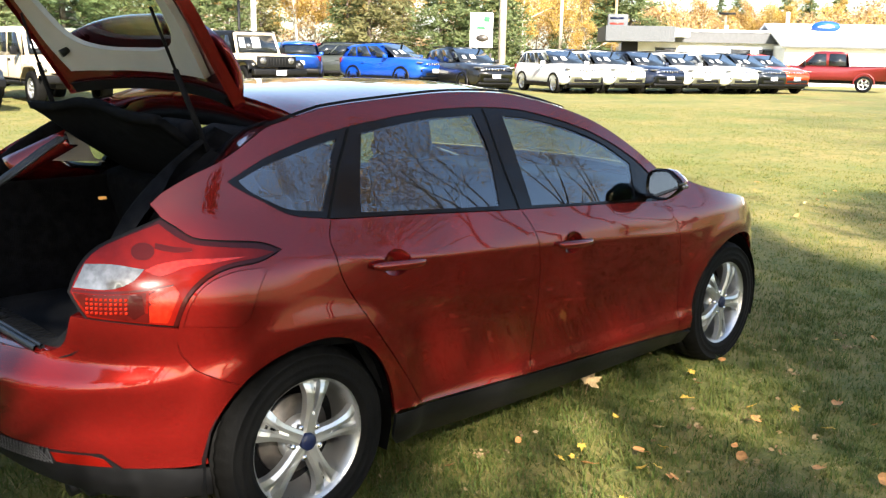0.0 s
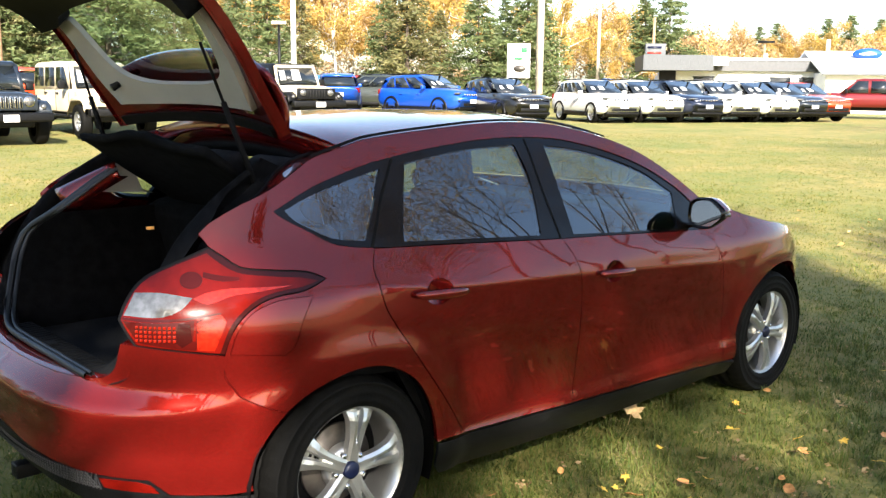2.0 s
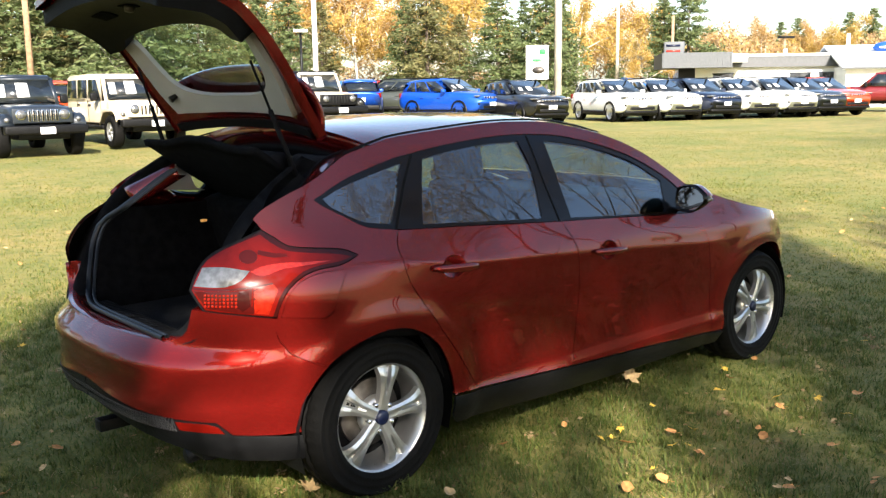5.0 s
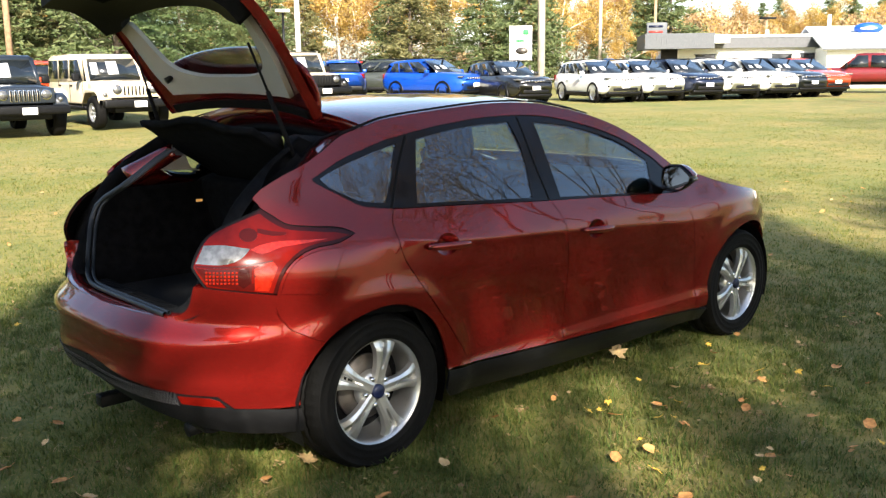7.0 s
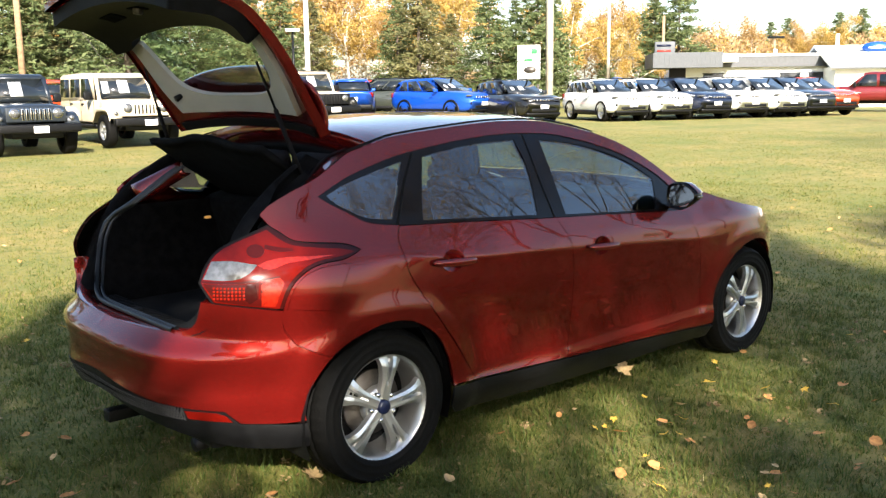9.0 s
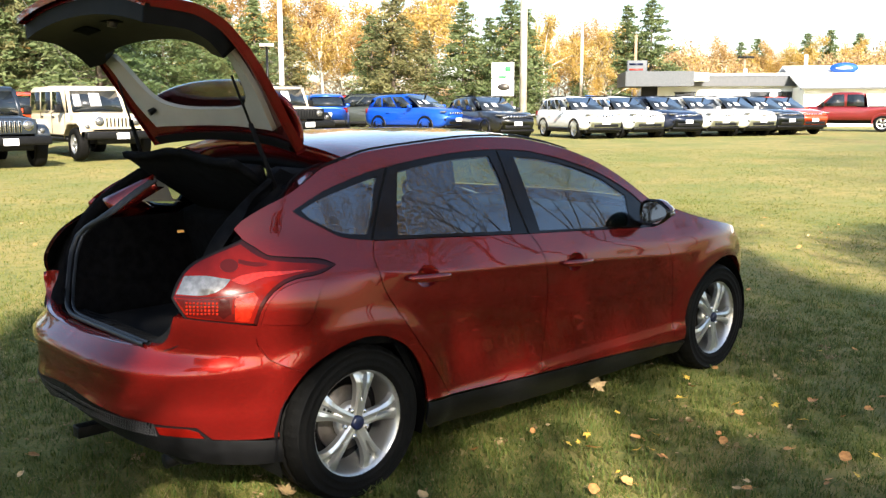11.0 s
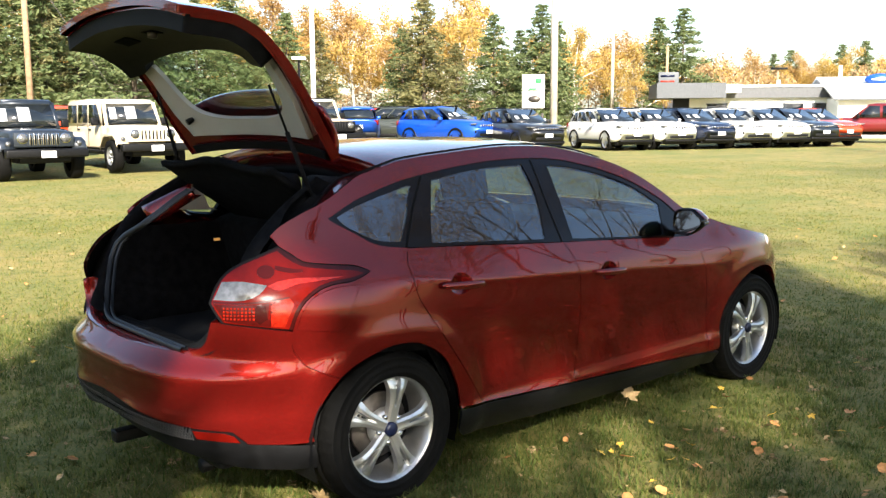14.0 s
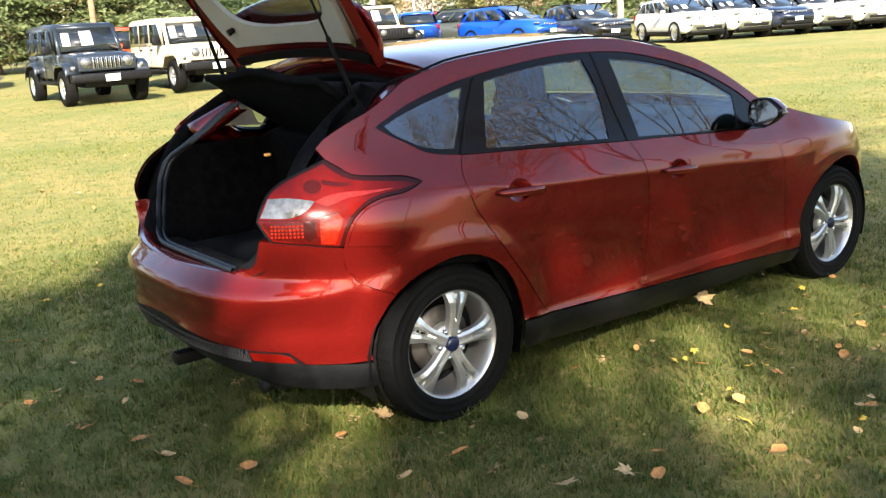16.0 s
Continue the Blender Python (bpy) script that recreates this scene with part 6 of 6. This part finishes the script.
part("emblem", box((-0.20, -0.125, 2.51), (0.16, -0.105, 2.60), 0.006), GREEN, sign)
oval = bmesh.new()
for r in (1.0,):
    add_tube(oval, (0, -0.125, 0), (0, -0.105, 0), 0.25, seg=24)
bmesh.ops.transform(oval, matrix=Matrix.Translation((0.05, 0, 2.12)) @ Matrix.Diagonal((1.1, 1, 0.6, 1)), verts=oval.verts)
part("oval_mark", oval, STEEL, sign)
for x in (-0.4, 0.4):
    part("post", tube((x, 0, -0.1), (x, 0, 1.5), 0.06, seg=10), STEEL, sign)
sign.matrix_basis = out_at(43.2, 41) @ Matrix.Rotation(radians(-50), 4, "Z")

GREY_CLAD = material("grey_cladding", (0.085, 0.092, 0.10), rough=0.6, vary=0.08)
WALL_WHITE = material("white_wall", (0.74, 0.74, 0.72), rough=0.7, vary=0.06, scale=0.6)
ROOF_GREY = material("pale_roof_metal", (0.075, 0.078, 0.084), rough=0.5, vary=0.1)
hall = tagged(group_root("dealership_building"), "low white dealership building with a grey canopy", "building")
part("wall", box((1.9, 0.0, -0.1), (17.0, 14.0, 2.45)), WALL_WHITE, hall, flat=True)
part("roof_band", box((4.1, -0.35, 2.45), (17.2, 14.2, 3.10)), ROOF_GREY, hall, flat=True)
part("fascia", box((4.1, -0.42, 3.10), (17.3, 14.3, 3.24)), WALL_WHITE, hall, flat=True)
canopy = part("canopy", box((0.0, -2.2, 2.44), (4.1, 4.0, 3.34)), GREY_CLAD, hall, flat=True)
bm = bmesh.new()
for i in range(27):
    add_box(bm, (0.07 + 0.15 * i, -2.23, 2.46), (0.09 + 0.15 * i, -2.2, 3.32))
part("canopy_ribs", bm, GREY_CLAD, canopy, flat=True)
for x, y, h in ((8.6, 5.0, 0.45), (11.2, 4.0, 0.35), (12.4, 4.5, 1.35)):
    part("vent_pipe", tube((x, y, 3.2), (x, y, 3.24 + h), 0.13, 0.12, 12), WALL_WHITE, hall)
part("canopy_end", box((4.1, -2.0, 2.75), (5.0, -0.4, 3.25)), WALL_WHITE, hall, flat=True)
part("entrance", box((1.2, -0.05, 0.0), (2.2, 0.2, 2.55)), BLACK_PLASTIC, hall, flat=True)
for x in (3.3, 7.9, 9.6, 11.4, 13.2):
    w = part("window", box((x, -0.03, 1.25), (x + 1.2, 0.05, 2.05), 0.01), FAR_GLASS, hall)
    part("window_frame", box((x - 0.06, -0.05, 2.05), (x + 1.26, 0.0, 2.12)), GREY_CLAD, w)
hall.matrix_basis = pose(46.9, 31.9, 0.1, 0, 0, math.degrees(math.atan2(-13.7, 11.8)))

shed = tagged(group_root("white_shed"), "long white metal shed with a low gable roof", "building")
part("wall", box((0.0, 0.0, -0.1), (22.0, 10.0, 2.35)), WALL_WHITE, shed, flat=True)
bm = bmesh.new()
prof = [(-0.3, -0.4, 2.30), (-0.3, 5.0, 3.75), (-0.3, 10.4, 2.30)]
rows_r = [[(x, y, z) for _, y, z in prof] for x in (-0.3, 22.3)]
part("roof", sheet(rows_r, 0.12), WALL_WHITE, shed, flat=True)
part("gutter", box((-0.3, -0.5, 2.22), (22.3, -0.38, 2.32)), GREY_CLAD, shed, flat=True)
shed.matrix_basis = pose(51.2, 22.0, 0.1, 0, 0, -52)

roof_sign = tagged(group_root("roof_sign"), "oval blue roof sign with a white rim", "sign")
bm = bmesh.new()
add_tube(bm, (0, -0.10, 0), (0, 0.10, 0), 0.5, seg=40)
bmesh.ops.transform(bm, matrix=Matrix.Diagonal((1.95, 1, 0.80, 1)), verts=bm.verts)
BLUE_SIGN = material("blue_sign", (0.010, 0.07, 0.33), rough=0.4)
part("oval", bm, BLUE_SIGN, roof_sign)
bm = bmesh.new()
add_tube(bm, (0, -0.13, 0), (0, -0.105, 0), 0.5, seg=40)
bmesh.ops.transform(bm, matrix=Matrix.Diagonal((1.15, 1, 0.17, 1)), verts=bm.verts)
part("pale_mark", bm, PAPER, roof_sign)
for x in (-0.5, 0.5):
    part("post", box((x - 0.04, -0.04, -0.9), (x + 0.04, 0.04, -0.2)), STEEL, roof_sign)
roof_sign.matrix_basis = pose(55.5, 21.6, 3.62, 0, 0, -60) @ Matrix.Scale(0.84, 4)

cabinet = tagged(group_root("roof_box_sign"), "grey box sign on a post above the canopy", "sign")
part("box_panel", box((-0.62, -0.3, 3.35), (0.62, 0.3, 4.2), 0.03), GREY_CLAD, cabinet)
part("mark", box((-0.5, -0.325, 3.90), (0.35, -0.305, 4.02)), BLUE_BADGE, cabinet)
part("mark", box((-0.5, -0.325, 3.58), (0.35, -0.305, 3.68)), SCARLET, cabinet)
cabinet.matrix_basis = pose(47.85, 31.5, 0.0, 0, 0, -50)

for bearing, dist, w, h, text in ((37.6, 72, 2.6, 1.9, "heap under a crumpled blue tarpaulin"), (55.0, 62, 1.5, 1.7, "blue tarpaulin cover near the trees")):
    bm = bmesh.new()
    bmesh.ops.create_icosphere(bm, subdivisions=4, radius=1.0)
    for v in bm.verts:
        k = 1 + 0.16 * noise.noise(v.co * 2.6) + 0.06 * noise.noise(v.co * 7)
        v.co = Vector((v.co.x * w * k, v.co.y * w * 0.6 * k, max(-0.1, v.co.z * h * k)))
    heap = tagged(mesh_object("tarpaulin_heap", bm, TARP, flat=True), text, "tarpaulin")
    heap.matrix_basis = out_at(bearing, dist)

# ---- lawn: blades, fallen leaves ----


def grass_blades(n, seed, spot, hmin, hmax, width, mat=SHADED_BLADES, lay=1.0):
    """A stand of single curved blades, two faces each; spot(rng) gives a place on the plan."""
    rng = np.random.default_rng(seed)
    xy = spot(rng, n)
    z = np.array([ground_height(x, y) for x, y in xy]) - 0.006
    a = rng.random(n) * 2 * np.pi
    tuft = 0.75 + 0.3 * np.sin(7.1 * xy[:, 0] + 2 * np.sin(4.3 * xy[:, 1])) * np.sin(6.3 * xy[:, 1] + 1.7 * np.sin(5.1 * xy[:, 0])) + 0.2 * np.sin(23 * xy[:, 0]) * np.sin(19 * xy[:, 1] + 3 * xy[:, 0])
    h = hmin + (hmax - hmin) * rng.random(n) ** 1.5 * tuft
    lean = lay * h * (0.3 + 1.3 * rng.random(n))
    d = np.stack([np.cos(a), np.sin(a)], 1)
    side = np.stack([-d[:, 1], d[:, 0]], 1) * (width * (0.6 + 0.8 * rng.random(n)))[:, None]
    base = np.concatenate([xy, z[:, None]], 1)
    s3 = np.concatenate([side, np.zeros((n, 1))], 1)
    mid = base + np.concatenate([d * (lean * 0.35)[:, None], (h * 0.62)[:, None]], 1)
    tip = base + np.concatenate([d * lean[:, None], h[:, None]], 1)
    verts = np.stack([base - s3, base + s3, mid + s3 * 0.7, mid - s3 * 0.7, tip], 1).reshape(-1, 3)
    i = np.arange(n) * 5
    quads = np.stack([i, i + 1, i + 2, i + 3], 1)
    tris = np.stack([i + 3, i + 2, i + 4], 1)
    me = bpy.data.meshes.new("grass")
    me.from_pydata(verts.tolist(), [], quads.tolist() + tris.tolist())
    me.materials.append(mat)
    return me


def near_spot(rng, n):
    """Denser towards the near side of the car, all round the front lawn."""
    r = 4.7 * rng.random(n) ** 0.62 * (0.75 + 0.5 * rng.random(n))
    a = 2 * np.pi * rng.random(n)
    xy = np.stack([0.1 + r * np.cos(a), -1.0 + r * np.sin(a)], 1)
    # half of the blades stand together in tufts
    heads = xy[: max(1, n // 26)]
    take = rng.random(n) < 0.5
    xy[take] = heads[rng.integers(0, len(heads), take.sum())] + rng.normal(size=(take.sum(), 2)) * 0.02
    return xy


def far_spot(rng, n):
    r = 3.5 + 8 * rng.random(n) ** 0.9
    a = radians(-25) + radians(150) * rng.random(n)
    return np.stack([0.1 + r * np.cos(a), -1.0 + r * np.sin(a)], 1)


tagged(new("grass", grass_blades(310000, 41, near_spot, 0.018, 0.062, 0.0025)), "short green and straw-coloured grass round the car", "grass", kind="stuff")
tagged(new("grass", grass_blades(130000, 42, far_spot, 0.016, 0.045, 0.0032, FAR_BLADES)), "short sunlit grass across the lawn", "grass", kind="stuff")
def farther_spot(rng, n):
    r = 9.5 + 17 * rng.random(n)
    a = radians(0) + radians(105) * rng.random(n)
    return np.stack([0.1 + r * np.cos(a), -1.0 + r * np.sin(a)], 1)


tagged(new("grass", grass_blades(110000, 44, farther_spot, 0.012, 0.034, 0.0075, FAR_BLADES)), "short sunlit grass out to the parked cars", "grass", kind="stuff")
tagged(new("straw", grass_blades(32000, 43, near_spot, 0.010, 0.034, 0.0014, STRAW, 3.4)), "dry straw stems lying in the grass", "straw", kind="stuff")

TAN_LEAF = material("tan_leaf", (0.50, 0.34, 0.16), rough=0.8, vary=0.2, scale=60)
RUST_LEAF = material("rust_leaf", (0.46, 0.215, 0.065), rough=0.8, vary=0.25, scale=60)
GOLD_LEAF = material("gold_leaf", (0.60, 0.38, 0.05), rough=0.75, vary=0.2, scale=60)


MAPLE = [(0, 1.0), (12, 0.62), (20, 0.66), (34, 0.40), (52, 0.92), (62, 0.66), (72, 0.70), (90, 0.42), (112, 0.72), (128, 0.50), (150, 0.52), (172, 0.22)]
OVAL = [(0, 1.0), (15, 0.86), (30, 0.74), (50, 0.62), (70, 0.57), (90, 0.54), (110, 0.55), (130, 0.58), (150, 0.55), (172, 0.42)]


def leaf_mesh(seed, size, outline):
    """A leaf with the given outline (degrees, reach), folded along its midrib and curled, with a stalk."""
    rng = random.Random(seed)
    bm = bmesh.new()
    around = outline + [(360 - a, r) for a, r in outline[::-1] if 0 < a]
    mid = bm.verts.new((0, 0, 0))
    ring, inner = [], []
    fold, curl = rng.uniform(0.15, 0.45), rng.uniform(-0.3, 0.5)
    for a, r in around:
        r *= size * rng.uniform(0.92, 1.08)
        for f, row in ((0.5, inner), (1.0, ring)):
            x, y = f * r * math.cos(radians(a)), f * r * math.sin(radians(a))
            row.append(bm.verts.new((x, y, fold * abs(y) + curl * (x * x + y * y) / size + (rng.uniform(-0.06, 0.06) * size if f == 1 else 0))))
    n = len(around)
    for i in range(n):
        j = (i + 1) % n
        bm.faces.new((mid, inner[i], inner[j]))
        bm.faces.new((inner[i], ring[i], ring[j], inner[j]))
    add_tube(bm, (-0.25 * size, 0, 0.0), (-1.1 * size, 0.1 * size, 0.008), 0.0011, seg=4)
    return bm


KINDS = []
for k, (m, text, size) in enumerate(((TAN_LEAF, "dry tan maple leaf lying on the grass", 0.062), (RUST_LEAF, "rust-orange fallen leaf on the grass", 0.041), (GOLD_LEAF, "yellow fallen leaf on the grass", 0.034), (TAN_LEAF, "pale curled fallen leaf on the grass", 0.038))):
    KINDS.append(tagged(mesh_object("fallen_leaf", leaf_mesh(50 + k, size, MAPLE if k in (0, 2) else OVAL), m), text, "leaf", "fallen leaves"))
LEAVES = [(-0.29, 2.63), (-0.75, 2.19), (-0.11, 2.45), (-1.09, 1.49), (-0.97, 0.88), (-1.13, 0.56), (-0.82, 0.43), (-1.01, -0.39), (-0.51, 0.34), (-1.14, 0.09), (-0.45, -0.72), (-0.24, -0.69), (-0.83, -0.71), (-0.47, -1.17), (-1.04, -0.66), (-0.22, -1.14), (0.13, -1.1), (1.73, -0.71), (1.94, -1.1), (1.16, -1.38), (1.21, -1.42), (1.55, -1.2), (0.67, -1.52), (0.29, -1.62), (0.09, -1.65), (-0.12, -1.57), (0.14, -1.74), (0.56, -1.9), (1.14, -1.93), (1.93, -1.44), (2.38, -1.61), (1.0, -2.08), (1.67, -1.84), (1.93, -1.45), (0.63, -0.88), (-0.47, -0.74), (-1.02, -0.18), (7.15, 0.78), (8.22, 1.04), (1.74, -2.06)]
dice = random.Random(9)
big = {11: 0, 17: 0, 24: 0, 25: 0}
for n, (x, y) in enumerate(LEAVES):
    k = big.get(n, 2 if n in (1, 2, 18, 19, 20) else dice.choice((1, 1, 3, 3, 1)))
    m = pose(x, y, ground_height(x, y) + 0.030 + 0.012 * dice.random(), dice.uniform(-25, 25), dice.uniform(-25, 25), dice.uniform(0, 360)) @ Matrix.Scale(dice.uniform(0.75, 1.15), 4)
    if n == 17:
        m = pose(x, y, ground_height(x, y) + 0.062, 35, -38, 25) @ Matrix.Scale(1.25, 4)
    copy_thing(KINDS[k], m).matrix_basis = m
for n in range(250):
    r, a = 0.9 + 9 * dice.random() ** 2.0, radians(-55 + 200 * dice.random())
    x, y = 0.1 + r * math.cos(a), -1.0 + r * math.sin(a)
    if -0.8 < x < 3.5 and -0.9 < y < 0.9:
        continue
    m = pose(x, y, ground_height(x, y) + 0.028 + 0.014 * dice.random(), dice.uniform(-30, 30), dice.uniform(-30, 30), dice.uniform(0, 360)) @ Matrix.Scale(dice.uniform(0.5, 0.95), 4)
    copy_thing(KINDS[dice.choice((1, 1, 2, 3))], m).matrix_basis = m
for n, ob in enumerate(KINDS):
    ob.matrix_basis = pose((-0.6, 0.55, 1.9, 2.6)[n], (-2.3, -2.6, -2.75, -2.2)[n], 0.032, 8, 6, 80 * n)

rng = np.random.default_rng(91)
spots_l = near_spot(rng, 2600)
pts = [(x, y, ground_height(x, y) + 0.012 + 0.02 * rng.random()) for x, y in spots_l]
me = leaf_cloud(pts, 0.006 + 0.010 * rng.random(len(pts)) ** 2, rng, 0.25, 0.0, 0.6)
me.materials.append(BROWN_LEAF)
tagged(new("leaf_litter", me), "brown crumbs of dry leaf in the grass", "leaf litter", kind="stuff")
